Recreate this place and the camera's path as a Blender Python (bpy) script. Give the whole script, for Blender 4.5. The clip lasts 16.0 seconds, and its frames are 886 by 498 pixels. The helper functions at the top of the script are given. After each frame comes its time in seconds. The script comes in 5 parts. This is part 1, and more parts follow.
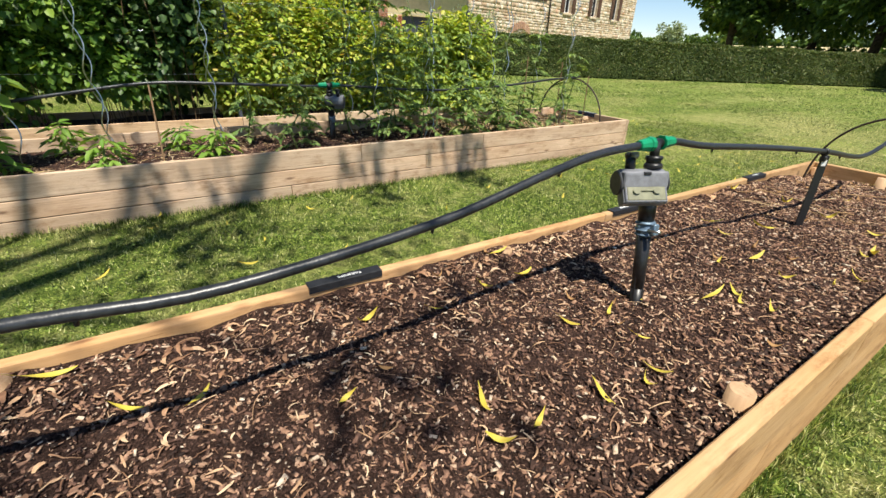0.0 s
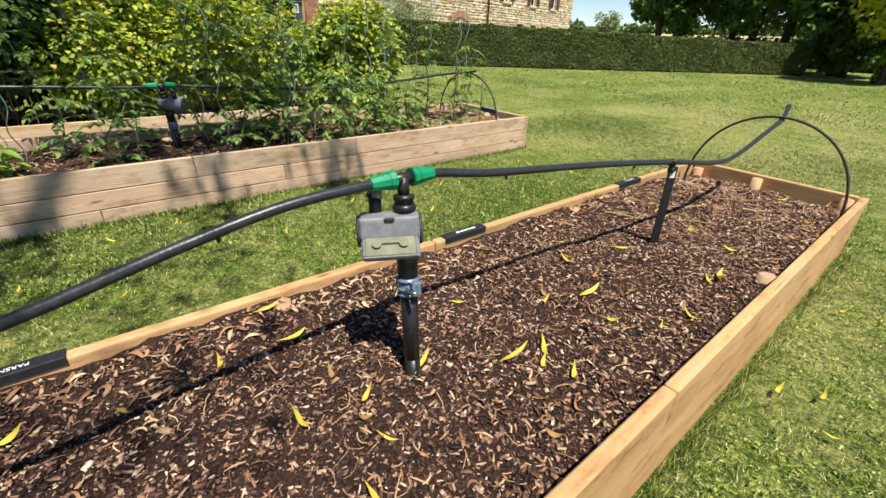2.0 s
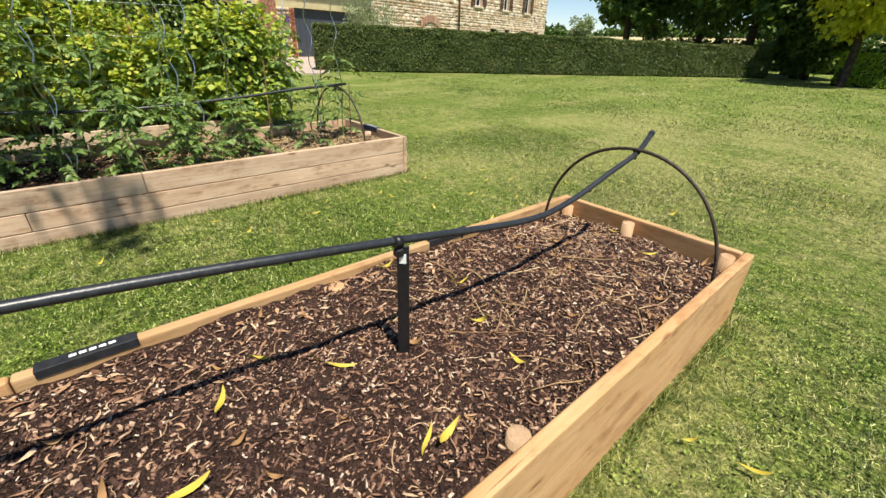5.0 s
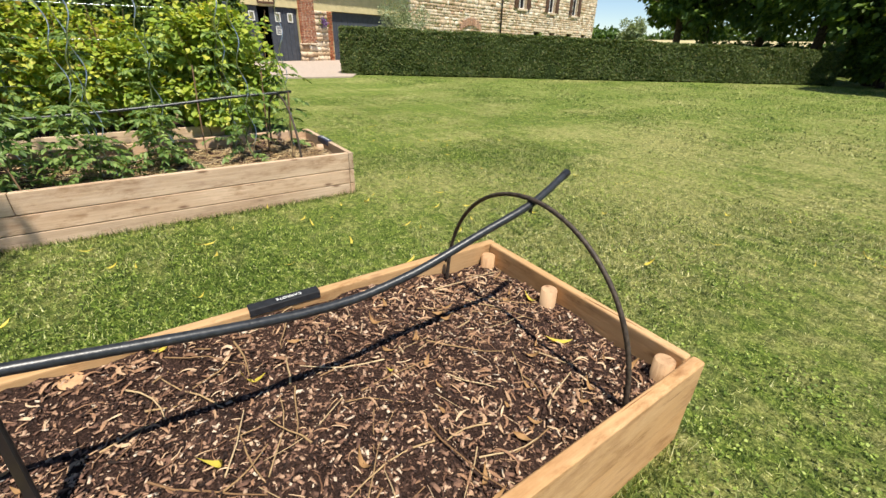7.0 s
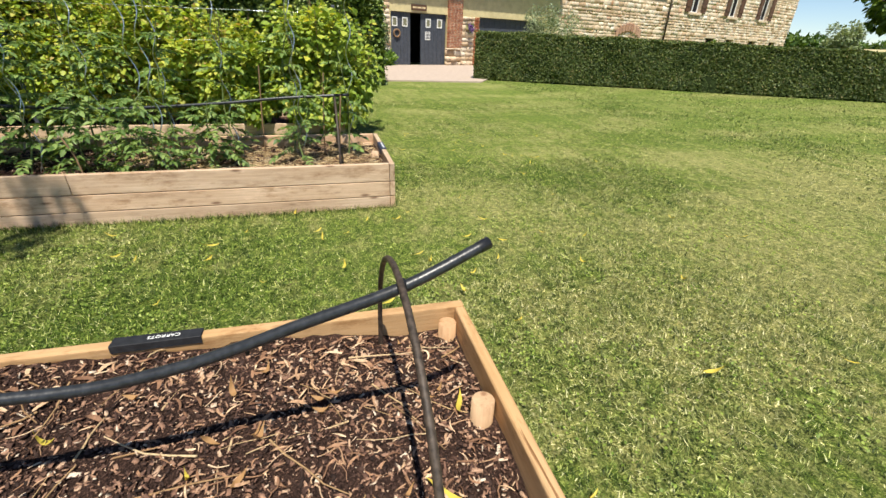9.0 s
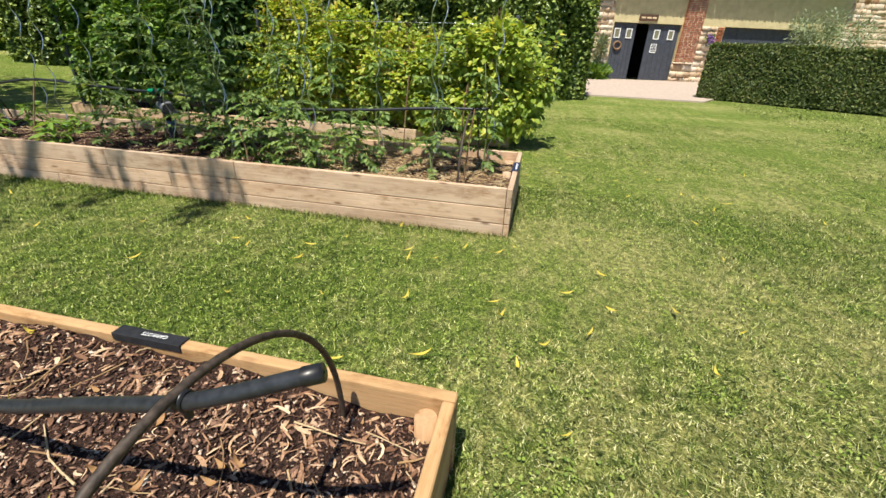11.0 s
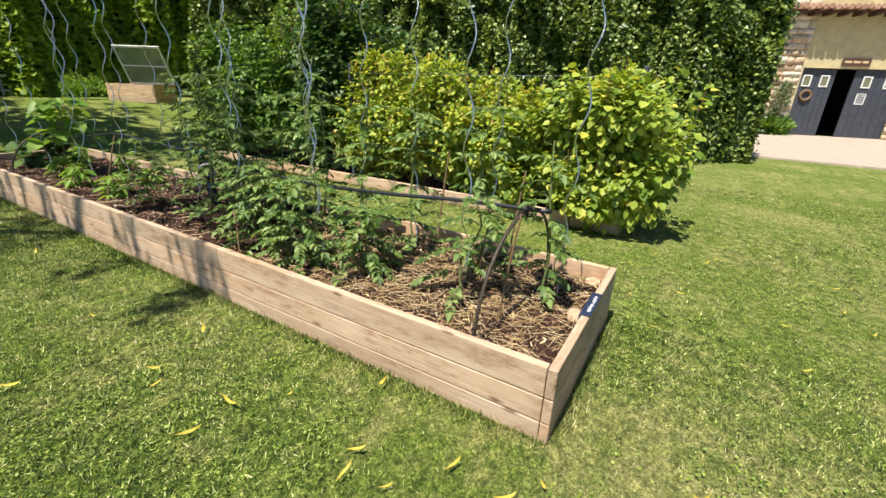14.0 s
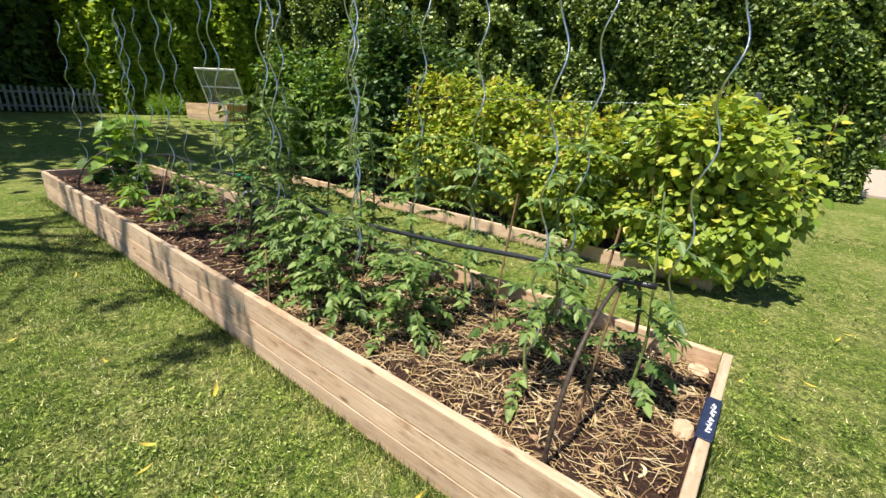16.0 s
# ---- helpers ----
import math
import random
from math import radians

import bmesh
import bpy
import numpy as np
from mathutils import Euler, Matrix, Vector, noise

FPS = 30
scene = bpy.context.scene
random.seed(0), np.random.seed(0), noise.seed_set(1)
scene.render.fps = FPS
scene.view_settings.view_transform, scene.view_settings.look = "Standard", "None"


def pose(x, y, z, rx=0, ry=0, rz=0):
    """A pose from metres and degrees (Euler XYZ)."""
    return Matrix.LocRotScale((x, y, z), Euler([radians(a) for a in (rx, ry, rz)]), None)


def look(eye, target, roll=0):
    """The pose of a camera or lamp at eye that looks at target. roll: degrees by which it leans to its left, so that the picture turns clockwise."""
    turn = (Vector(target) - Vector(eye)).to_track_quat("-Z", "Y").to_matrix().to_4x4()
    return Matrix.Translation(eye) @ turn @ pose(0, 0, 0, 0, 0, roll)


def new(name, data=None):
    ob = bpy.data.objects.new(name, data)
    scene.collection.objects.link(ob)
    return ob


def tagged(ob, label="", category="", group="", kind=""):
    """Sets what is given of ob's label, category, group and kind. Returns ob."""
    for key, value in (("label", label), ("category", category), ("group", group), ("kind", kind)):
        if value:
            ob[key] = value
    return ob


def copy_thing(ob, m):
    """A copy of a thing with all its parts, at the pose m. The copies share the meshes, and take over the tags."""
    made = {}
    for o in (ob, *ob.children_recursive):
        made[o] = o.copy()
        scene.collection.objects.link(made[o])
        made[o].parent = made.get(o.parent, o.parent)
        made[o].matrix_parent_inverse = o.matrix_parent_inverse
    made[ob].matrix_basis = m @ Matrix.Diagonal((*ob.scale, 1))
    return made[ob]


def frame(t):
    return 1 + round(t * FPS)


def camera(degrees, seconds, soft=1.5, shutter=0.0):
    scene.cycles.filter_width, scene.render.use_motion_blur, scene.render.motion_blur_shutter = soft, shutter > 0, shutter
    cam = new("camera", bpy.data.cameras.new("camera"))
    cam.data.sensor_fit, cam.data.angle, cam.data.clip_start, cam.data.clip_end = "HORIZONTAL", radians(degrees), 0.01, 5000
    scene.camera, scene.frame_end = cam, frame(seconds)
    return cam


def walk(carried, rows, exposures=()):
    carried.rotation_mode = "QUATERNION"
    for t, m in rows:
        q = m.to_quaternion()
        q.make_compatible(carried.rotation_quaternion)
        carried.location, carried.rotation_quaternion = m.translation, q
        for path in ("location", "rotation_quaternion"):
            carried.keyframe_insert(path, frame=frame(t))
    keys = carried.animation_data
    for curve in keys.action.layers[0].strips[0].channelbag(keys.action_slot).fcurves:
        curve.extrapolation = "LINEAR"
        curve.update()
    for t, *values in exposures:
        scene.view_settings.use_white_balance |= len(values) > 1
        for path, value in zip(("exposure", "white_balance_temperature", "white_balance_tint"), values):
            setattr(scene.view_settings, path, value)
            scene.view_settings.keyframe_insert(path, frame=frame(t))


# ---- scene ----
cam = camera(93.4, 16.0, soft=1.5)
PATH = [
    (0, (0.299, -5.0, 1.195), (-1.22, -4.043, 0.313), 1.9),
    (0.5, (0.313, -4.783, 1.223), (-1.185, -3.8, 0.334), 1.8),
    (1, (0.301, -4.53, 1.254), (-1.161, -3.503, 0.356), 1.6),
    (1.5, (0.303, -4.338, 1.246), (-1.119, -3.272, 0.328), 1.9),
    (2, (0.34, -4.095, 1.252), (-1.05, -2.986, 0.337), 2.0),
    (2.5, (0.425, -3.844, 1.258), (-0.966, -2.722, 0.361), 1.5),
    (3, (0.415, -3.578, 1.264), (-0.946, -2.431, 0.352), 2.3),
    (3.5, (0.41, -3.338, 1.262), (-0.963, -2.195, 0.363), 1.8),
    (4, (0.382, -3.158, 1.258), (-0.987, -2.009, 0.362), 1.7),
    (4.5, (0.397, -2.877, 1.247), (-0.972, -1.72, 0.36), 1.5),
    (5, (0.442, -2.547, 1.3), (-0.921, -1.391, 0.403), 1.5),
    (5.2, (0.455, -2.413, 1.302), (-0.91, -1.266, 0.395), 1.2),
    (7.3, (0.419, -1.278, 1.312), (-1.087, -0.31, 0.422), 1.7),
    (7.5, (0.414, -1.175, 1.303), (-1.111, -0.238, 0.41), 1.8),
    (8, (0.376, -0.909, 1.311), (-1.214, -0.086, 0.421), 1.8),
    (8.5, (0.312, -0.682, 1.323), (-1.346, -0.004, 0.434), 1.9),
    (9, (0.238, -0.487, 1.301), (-1.491, -0.009, 0.417), 2.0),
    (9.5, (0.207, -0.314, 1.31), (-1.572, -0.073, 0.429), 2.2),
    (10, (0.099, -0.171, 1.277), (-1.695, -0.149, 0.394), 2.5),
    (10.2, (0.049, -0.117, 1.283), (-1.746, -0.177, 0.405), 2.5),
    (12.3, (-0.807, 0.403, 1.35), (-2.483, -0.284, 0.504), 2.1),
    (12.5, (-0.927, 0.402, 1.361), (-2.599, -0.308, 0.525), 2.2),
    (13, (-1.229, 0.389, 1.396), (-2.881, -0.401, 0.592), 2.2),
    (13.5, (-1.49, 0.359, 1.411), (-3.126, -0.503, 0.651), 2.2),
    (14, (-1.746, 0.317, 1.446), (-3.354, -0.63, 0.727), 2.3),
    (14.5, (-1.917, 0.292, 1.472), (-3.484, -0.741, 0.78), 2.6),
    (15, (-1.99, 0.246, 1.461), (-3.519, -0.857, 0.794), 2.8),
    (15.5, (-2.073, 0.126, 1.471), (-3.574, -1.021, 0.814), 3.0),
    (16, (-2.167, -0.021, 1.479), (-3.662, -1.185, 0.838), 3.1),
]
walk(cam, [(t, look(eye, target, roll)) for t, eye, target, roll in PATH], [(0, 0.7), (2.5, 0.66), (9, 0.61), (13, 0.7), (16, 0.78)])

# ---- light ----
SUN_WAY = Vector((-0.41, 0.06, -0.91)).normalized()
world = bpy.data.worlds.new("sky")
scene.world = world
world.use_nodes = True
wn = world.node_tree.nodes
sky = wn.new("ShaderNodeTexSky")
sky.sky_type = "NISHITA"
sky.sun_disc = False
sky.dust_density, sky.ozone_density, sky.altitude = 0.0, 3.0, 1500.0
sky.sun_elevation = radians(65.5)
sky.sun_rotation = radians(98.4)
world.node_tree.links.new(sky.outputs[0], wn["Background"].inputs[0])
wn["Background"].inputs[1].default_value = 0.085
sun = new("sun", bpy.data.lights.new("sun", "SUN"))
sun.data.energy, sun.data.angle, sun.data.color = 5.0, radians(0.55), (1.0, 0.94, 0.82)
sun.rotation_mode = "QUATERNION"
sun.rotation_quaternion = SUN_WAY.to_track_quat("-Z", "Y")

# ---- small helpers ----
rng = np.random.default_rng(7)


def mesh_np(name, verts, faces, smooth=False):
    """A mesh from arrays: verts (n, 3), faces (m, k)."""
    verts, faces = np.asarray(verts, np.float32), np.asarray(faces, np.int32)
    me = bpy.data.meshes.new(name)
    m, k = faces.shape
    me.vertices.add(len(verts))
    me.vertices.foreach_set("co", verts.ravel())
    me.loops.add(m * k)
    me.loops.foreach_set("vertex_index", faces.ravel())
    me.polygons.add(m)
    me.polygons.foreach_set("loop_start", np.arange(0, m * k, k, dtype=np.int32))
    me.update(calc_edges=True)
    if smooth:
        me.polygons.foreach_set("use_smooth", np.ones(m, bool))
    return me


def put(name, me, material, parent=None, label=""):
    ob = new(name, me)
    if material:
        me.materials.append(material)
    if parent:
        ob.parent = parent
    return tagged(ob, label)


def part(name, bm, material, parent, label=""):
    me = bpy.data.meshes.new(name)
    bm.to_mesh(me)
    bm.free()
    return put(name, me, material, parent, label)


def thing(name, label, category, group="", at=(0, 0, 0), kind=""):
    ob = new(name)
    ob.location = at
    ob.empty_display_size = 0.1
    return tagged(ob, label, category, group, kind)


def box(size, bevel=0.0, at=(0, 0, 0), segs=1):
    bm = bmesh.new()
    bmesh.ops.create_cube(bm, size=1.0)
    bmesh.ops.scale(bm, vec=size, verts=bm.verts)
    if bevel:
        bmesh.ops.bevel(bm, geom=list(bm.edges), offset=bevel, segments=segs, affect="EDGES", profile=0.6)
    bmesh.ops.translate(bm, vec=at, verts=bm.verts)
    return bm


def cyl(r1, r2, h, at=(0, 0, 0), axis="z", segs=16, bevel=0.0):
    """A cylinder or cone whose base is at 'at' and which runs along +axis."""
    bm = bmesh.new()
    bmesh.ops.create_cone(bm, cap_ends=True, segments=segs, radius1=r1, radius2=r2, depth=h)
    if bevel:
        rim = [e for e in bm.edges if abs(e.verts[0].co.z - e.verts[1].co.z) < 1e-6]
        bmesh.ops.bevel(bm, geom=rim, offset=bevel, segments=2, affect="EDGES")
    bmesh.ops.translate(bm, vec=(0, 0, h / 2), verts=bm.verts)
    turn = {"z": Matrix(), "x": Matrix.Rotation(radians(90), 4, "Y"), "y": Matrix.Rotation(radians(-90), 4, "X")}[axis]
    bmesh.ops.transform(bm, matrix=Matrix.Translation(at) @ turn, verts=bm.verts)
    for f in bm.faces:
        f.smooth = len(f.verts) == 4
    return bm


def join(*bms):
    out = bmesh.new()
    tmp = bpy.data.meshes.new("tmp")
    for b in bms:
        b.to_mesh(tmp)
        out.from_mesh(tmp)
        b.free()
    bpy.data.meshes.remove(tmp)
    return out


def tube_arrays(points, radii, segs=8):
    p = np.asarray(points, float)
    r = np.broadcast_to(np.asarray(radii, float), (len(p),))
    d = np.gradient(p, axis=0)
    d /= np.linalg.norm(d, axis=1, keepdims=True) + 1e-9
    ref = np.where(np.abs(d[:, 2:3]) > 0.9, np.array([[1.0, 0, 0]]), np.array([[0, 0, 1.0]]))
    if np.abs(d[:, 2]).max() > 0.9 and np.abs(d[:, 2]).min() < 0.9:
        ref = np.tile(np.array([[0.31, 0.93, 0.2]]), (len(p), 1))
    s = np.cross(d, ref)
    s /= np.linalg.norm(s, axis=1, keepdims=True) + 1e-9
    n = np.cross(s, d)
    a = np.linspace(0, 2 * np.pi, segs, endpoint=False)
    v = p[:, None] + r[:, None, None] * (np.cos(a)[None, :, None] * s[:, None] + np.sin(a)[None, :, None] * n[:, None])
    i = np.arange(len(p) - 1)[:, None] * segs
    j = np.arange(segs)[None]
    k = (j + 1) % segs
    f = np.stack([i + j, i + k, i + segs + k, i + segs + j], -1).reshape(-1, 4)
    return v.reshape(-1, 3), f


def tubes(name, runs, material, parent, label="", segs=8):
    """One mesh of several tubes; runs of (points, radii)."""
    vs, fs, n = [], [], 0
    for pts, rad in runs:
        v, f = tube_arrays(pts, rad, segs)
        vs.append(v), fs.append(f + n)
        n += len(v)
    return put(name, mesh_np(name, np.concatenate(vs), np.concatenate(fs), True), material, parent, label)


def smooth_line(points, n):
    """A Catmull-Rom line through the points."""
    p = np.asarray(points, float)
    p = np.vstack([2 * p[0] - p[1], p, 2 * p[-1] - p[-2]])
    out = []
    for u in np.linspace(0, len(p) - 3 - 1e-6, n):
        i, t = int(u), u - int(u)
        a, b, c, d = p[i:i + 4]
        out.append(0.5 * (2 * b + (c - a) * t + (2 * a - 5 * b + 4 * c - d) * t * t + (3 * b - a - 3 * c + d) * t ** 3))
    return np.array(out)


def unit(v):
    return v / (np.linalg.norm(v, axis=-1, keepdims=True) + 1e-9)


OVAL = ((0.3, 0.42), (0.68, 0.36))
LANCE = ((0.3, 0.16), (0.65, 0.13))
DIAMOND = ((0.45, 0.4),)


def leaf_arrays(at, way, up, size, outline=OVAL, fold=0.25, droop=0.15):
    """Leaves at points 'at' that grow along 'way' with the upper side near 'up': two halves folded at the midrib."""
    way = unit(way)
    side = unit(np.cross(way, up))
    nrm = np.cross(side, way)
    size = np.asarray(size)[:, None]
    k = len(outline)
    rows = [at]
    for t, w in outline:
        rows.append(at + size * (t * way - w * side + (fold * w - droop * t * t) * nrm))
    rows.append(at + size * (way - droop * nrm))
    for t, w in reversed(outline):
        rows.append(at + size * (t * way + w * side + (fold * w - droop * t * t) * nrm))
    v = np.stack(rows, 1)
    m = v.shape[1]
    base = np.arange(len(at))[:, None] * m
    if k == 1:
        f = np.concatenate([base + [0, 2, 1], base + [0, 3, 2]])
    else:
        f = np.concatenate([base + [0, 3, 2, 1], base + [0, 5, 4, 3]])
    return v.reshape(-1, 3), f


def leaves(name, at, way, up, size, material, parent, label="", **kw):
    v, f = leaf_arrays(np.asarray(at), np.asarray(way), np.asarray(up), size, **kw)
    return put(name, mesh_np(name, v, f), material, parent, label)


def rand_dir(n):
    return unit(rng.normal(size=(n, 3)))


def clump_points(n, centre, radius, clumps, spread=0.33, fill=0.35):
    """Points of foliage: clumps strewn in an ellipsoid, leaves near each clump's outside. Gives points and outward ways."""
    centre, radius = np.asarray(centre, float), np.asarray(radius, float)
    c = rand_dir(clumps) * (rng.random((clumps, 1)) ** fill)
    pick = rng.integers(0, clumps, n)
    d = rand_dir(n)
    rr = spread * (0.55 + 0.6 * rng.random((clumps, 1)))[pick] * rng.random((n, 1)) ** 0.4
    q = c[pick] * (1 - spread * 0.5) + d * rr
    return centre + q * radius, unit(d + 0.5 * c[pick])


# ---- materials ----
def nodes_of(name, rough=0.6, spec=0.4):
    m = bpy.data.materials.new(name)
    m.use_nodes = True
    nt = m.node_tree
    b = nt.nodes["Principled BSDF"]
    b.inputs["Roughness"].default_value = rough
    b.inputs["Specular IOR Level"].default_value = spec
    return m, nt, b


def ramp(nt, fac, stops):
    r = nt.nodes.new("ShaderNodeValToRGB")
    el = r.color_ramp.elements
    while len(el) < len(stops):
        el.new(0.5)
    for e, (p, c) in zip(el, stops):
        e.position, e.color = p, (*c, 1)
    nt.links.new(fac, r.inputs[0])
    return r.outputs[0]


def tex(nt, scale=5.0, detail=6, stretch=(1, 1, 1), kind="noise", rough=0.6, world=False, shift=True):
    n, l = nt.nodes, nt.links
    mp = n.new("ShaderNodeMapping")
    if world:
        l.new(n.new("ShaderNodeNewGeometry").outputs["Position"], mp.inputs[0])
    else:
        l.new(n.new("ShaderNodeTexCoord").outputs["Object"], mp.inputs[0])
        if shift:
            mul = n.new("ShaderNodeMath")
            mul.operation, mul.inputs[1].default_value = "MULTIPLY", 37.0
            l.new(n.new("ShaderNodeObjectInfo").outputs["Random"], mul.inputs[0])
            l.new(mul.outputs[0], mp.inputs["Location"])
    mp.inputs["Scale"].default_value = stretch
    t = n.new("ShaderNodeTexVoronoi" if kind == "voronoi" else "ShaderNodeTexNoise")
    l.new(mp.outputs[0], t.inputs["Vector"])
    t.inputs["Scale"].default_value = scale
    if kind == "noise":
        t.inputs["Detail"].default_value, t.inputs["Roughness"].default_value = detail, rough
    return t.outputs["Distance"] if kind == "voronoi" else t.outputs[0]


def mix(nt, fac, a, b, kind="MIX"):
    m = nt.nodes.new("ShaderNodeMix")
    m.data_type, m.blend_type = "RGBA", kind
    for sock, v in ((m.inputs[0], fac), (m.inputs[6], a), (m.inputs[7], b)):
        if isinstance(v, (int, float)):
            sock.default_value = v
        elif isinstance(v, tuple):
            sock.default_value = (*v, 1)
        else:
            nt.links.new(v, sock)
    return m.outputs[2]


def bump(nt, b, height, strength=0.4, dist=0.01):
    u = nt.nodes.new("ShaderNodeBump")
    u.inputs["Strength"].default_value, u.inputs["Distance"].default_value = strength, dist
    nt.links.new(height, u.inputs["Height"])
    nt.links.new(u.outputs[0], b.inputs["Normal"])


def island(nt):
    return nt.nodes.new("ShaderNodeNewGeometry").outputs["Random Per Island"]


def wood(name, dark, mid, light, knot, rough=0.75):
    """Sawn softwood; the grain runs along the object's x."""
    m, nt, b = nodes_of(name, rough, 0.25)
    grain = tex(nt, 4.0, 8, (0.8, 22, 22), rough=0.7)
    broad = tex(nt, 1.6, 4, (0.8, 3.5, 3.5))
    c = ramp(nt, grain, [(0.28, dark), (0.5, mid), (0.74, light)])
    c = mix(nt, 0.55, c, ramp(nt, broad, [(0.36, mid), (0.64, light)]))
    stain = tex(nt, 3.4, 6, (1.2, 3.5, 3.5), rough=0.75)
    c = mix(nt, 1.0, c, ramp(nt, stain, [(0.34, (0.7, 0.63, 0.56)), (0.46, (1, 1, 1))]), "MULTIPLY")
    crack = tex(nt, 2.2, 3, (0.9, 40, 40), rough=0.5)
    c = mix(nt, 1.0, c, ramp(nt, crack, [(0.69, (1, 1, 1)), (0.73, (0.42, 0.34, 0.28))]), "MULTIPLY")
    kn = tex(nt, 1.0, kind="voronoi", stretch=(2.6, 9, 9))
    c = mix(nt, ramp(nt, kn, [(0.05, (0.8,) * 3), (0.085, (0.4,) * 3), (0.13, (0, 0, 0))]), c, knot)
    patch = tex(nt, 5.5, 5, (0.5, 1.6, 1.6), rough=0.7)
    c = mix(nt, 1.0, c, ramp(nt, patch, [(0.3, (0.72, 0.66, 0.62)), (0.47, (1, 1, 1)), (0.62, (1.06, 1.05, 1.05)), (0.74, (1.25, 1.27, 1.3))]), "MULTIPLY")
    per = nt.nodes.new("ShaderNodeObjectInfo").outputs["Random"]
    c = mix(nt, 0.8, c, ramp(nt, per, [(0, (0.86, 0.86, 0.86)), (0.5, (1.05, 1.0, 0.98)), (1, (1.14, 0.99, 0.84))]), "MULTIPLY")
    nt.links.new(c, b.inputs["Base Color"])
    bump(nt, b, grain, 0.5, 0.004)
    return m


def foliage(name, stops, rough=0.5, glow=0.35, spec=0.35):
    """Leaves: a colour per leaf, and light that shines through."""
    m, nt, b = nodes_of(name, rough, spec)
    c = ramp(nt, island(nt), stops)
    nt.links.new(c, b.inputs["Base Color"])
    t = nt.nodes.new("ShaderNodeBsdfTranslucent")
    nt.links.new(mix(nt, 1.0, c, (1.3, 1.15, 0.5), "MULTIPLY"), t.inputs[0])
    x = nt.nodes.new("ShaderNodeMixShader")
    x.inputs[0].default_value = glow
    nt.links.new(b.outputs[0], x.inputs[1])
    nt.links.new(t.outputs[0], x.inputs[2])
    nt.links.new(x.outputs[0], nt.nodes["Material Output"].inputs[0])
    return m


def plain(name, colour, rough=0.5, metal=0.0, vary=0.15, scale=30, spec=0.5, rel=0.1):
    m, nt, b = nodes_of(name, rough, spec)
    n = tex(nt, scale, 5)
    lo = tuple(c * (1 - vary) for c in colour)
    hi = tuple(min(1, c * (1 + vary)) for c in colour)
    nt.links.new(ramp(nt, n, [(0.35, lo), (0.65, hi)]), b.inputs["Base Color"])
    b.inputs["Metallic"].default_value = metal
    if rel:
        bump(nt, b, n, rel, 0.003)
    return m


def per_island(name, stops, rough=0.8, scale=60, spec=0.3):
    m, nt, b = nodes_of(name, rough, spec)
    c = ramp(nt, island(nt), stops)
    n = tex(nt, scale, 5, shift=False)
    c = mix(nt, 1.0, c, ramp(nt, n, [(0.3, (0.68, 0.66, 0.64)), (0.7, (1.15, 1.13, 1.1))]), "MULTIPLY")
    nt.links.new(c, b.inputs["Base Color"])
    bump(nt, b, n, 0.5, 0.01)
    return m


M_WOOD_A = wood("golden_treated_pine", (0.34, 0.19, 0.08), (0.48, 0.29, 0.13), (0.58, 0.39, 0.215), (0.2, 0.09, 0.04))
M_WOOD_B = wood("weathered_pine", (0.26, 0.17, 0.11), (0.49, 0.35, 0.235), (0.66, 0.52, 0.385), (0.14, 0.075, 0.045), 0.85)
M_LOG = wood("cut_log", (0.27, 0.165, 0.09), (0.40, 0.26, 0.15), (0.53, 0.38, 0.235), (0.2, 0.1, 0.05))


def dryness(nt):
    """Where the lawn has dried: patches, mowing streaks and a worn open middle."""
    n, l = nt.nodes, nt.links
    big = tex(nt, 0.55, 5, world=True, stretch=(1.3, 0.6, 1))
    streak = tex(nt, 1.6, 4, world=True, stretch=(0.35, 2.6, 1))
    mid = tex(nt, 7, 6, world=True, rough=0.7)
    f = mix(nt, 0.38, mix(nt, 0.35, big, streak), mid)
    far = n.new("ShaderNodeVectorMath")
    far.operation = "DISTANCE"
    far.inputs[1].default_value = (-0.6, 4.2, 0)
    l.new(n.new("ShaderNodeNewGeometry").outputs["Position"], far.inputs[0])
    worn = n.new("ShaderNodeMapRange")
    for sock, v in zip(worn.inputs[1:5], (1.5, 5.5, 0.055, -0.02)):
        sock.default_value = v
    l.new(far.outputs["Value"], worn.inputs[0])
    both = n.new("ShaderNodeMath")
    l.new(f, both.inputs[0])
    l.new(worn.outputs[0], both.inputs[1])
    return ramp(nt, both.outputs[0], [(0.45, (0.0, 0.0, 0.0)), (0.58, (0.95, 0.95, 0.95))])


def lawn_material():
    m, nt, b = nodes_of("mown_lawn", 0.9, 0.15)
    fine = tex(nt, 75, 6, world=True, rough=0.75)
    c = ramp(nt, fine, [(0.34, (0.03, 0.055, 0.01)), (0.5, (0.12, 0.175, 0.028)), (0.66, (0.34, 0.39, 0.09))])
    dry = ramp(nt, fine, [(0.34, (0.10, 0.10, 0.03)), (0.5, (0.30, 0.295, 0.095)), (0.68, (0.58, 0.53, 0.26))])
    c = mix(nt, dryness(nt), c, dry)
    tuft = tex(nt, 22, 4, world=True, rough=0.65)
    c = mix(nt, 1.0, c, ramp(nt, tuft, [(0.34, (0.5, 0.56, 0.5)), (0.5, (0.95, 0.96, 0.95)), (0.66, (1.4, 1.36, 1.3))]), "MULTIPLY")
    nt.links.new(c, b.inputs["Base Color"])
    bump(nt, b, fine, 0.9, 0.03)
    return m


M_LAWN = lawn_material()


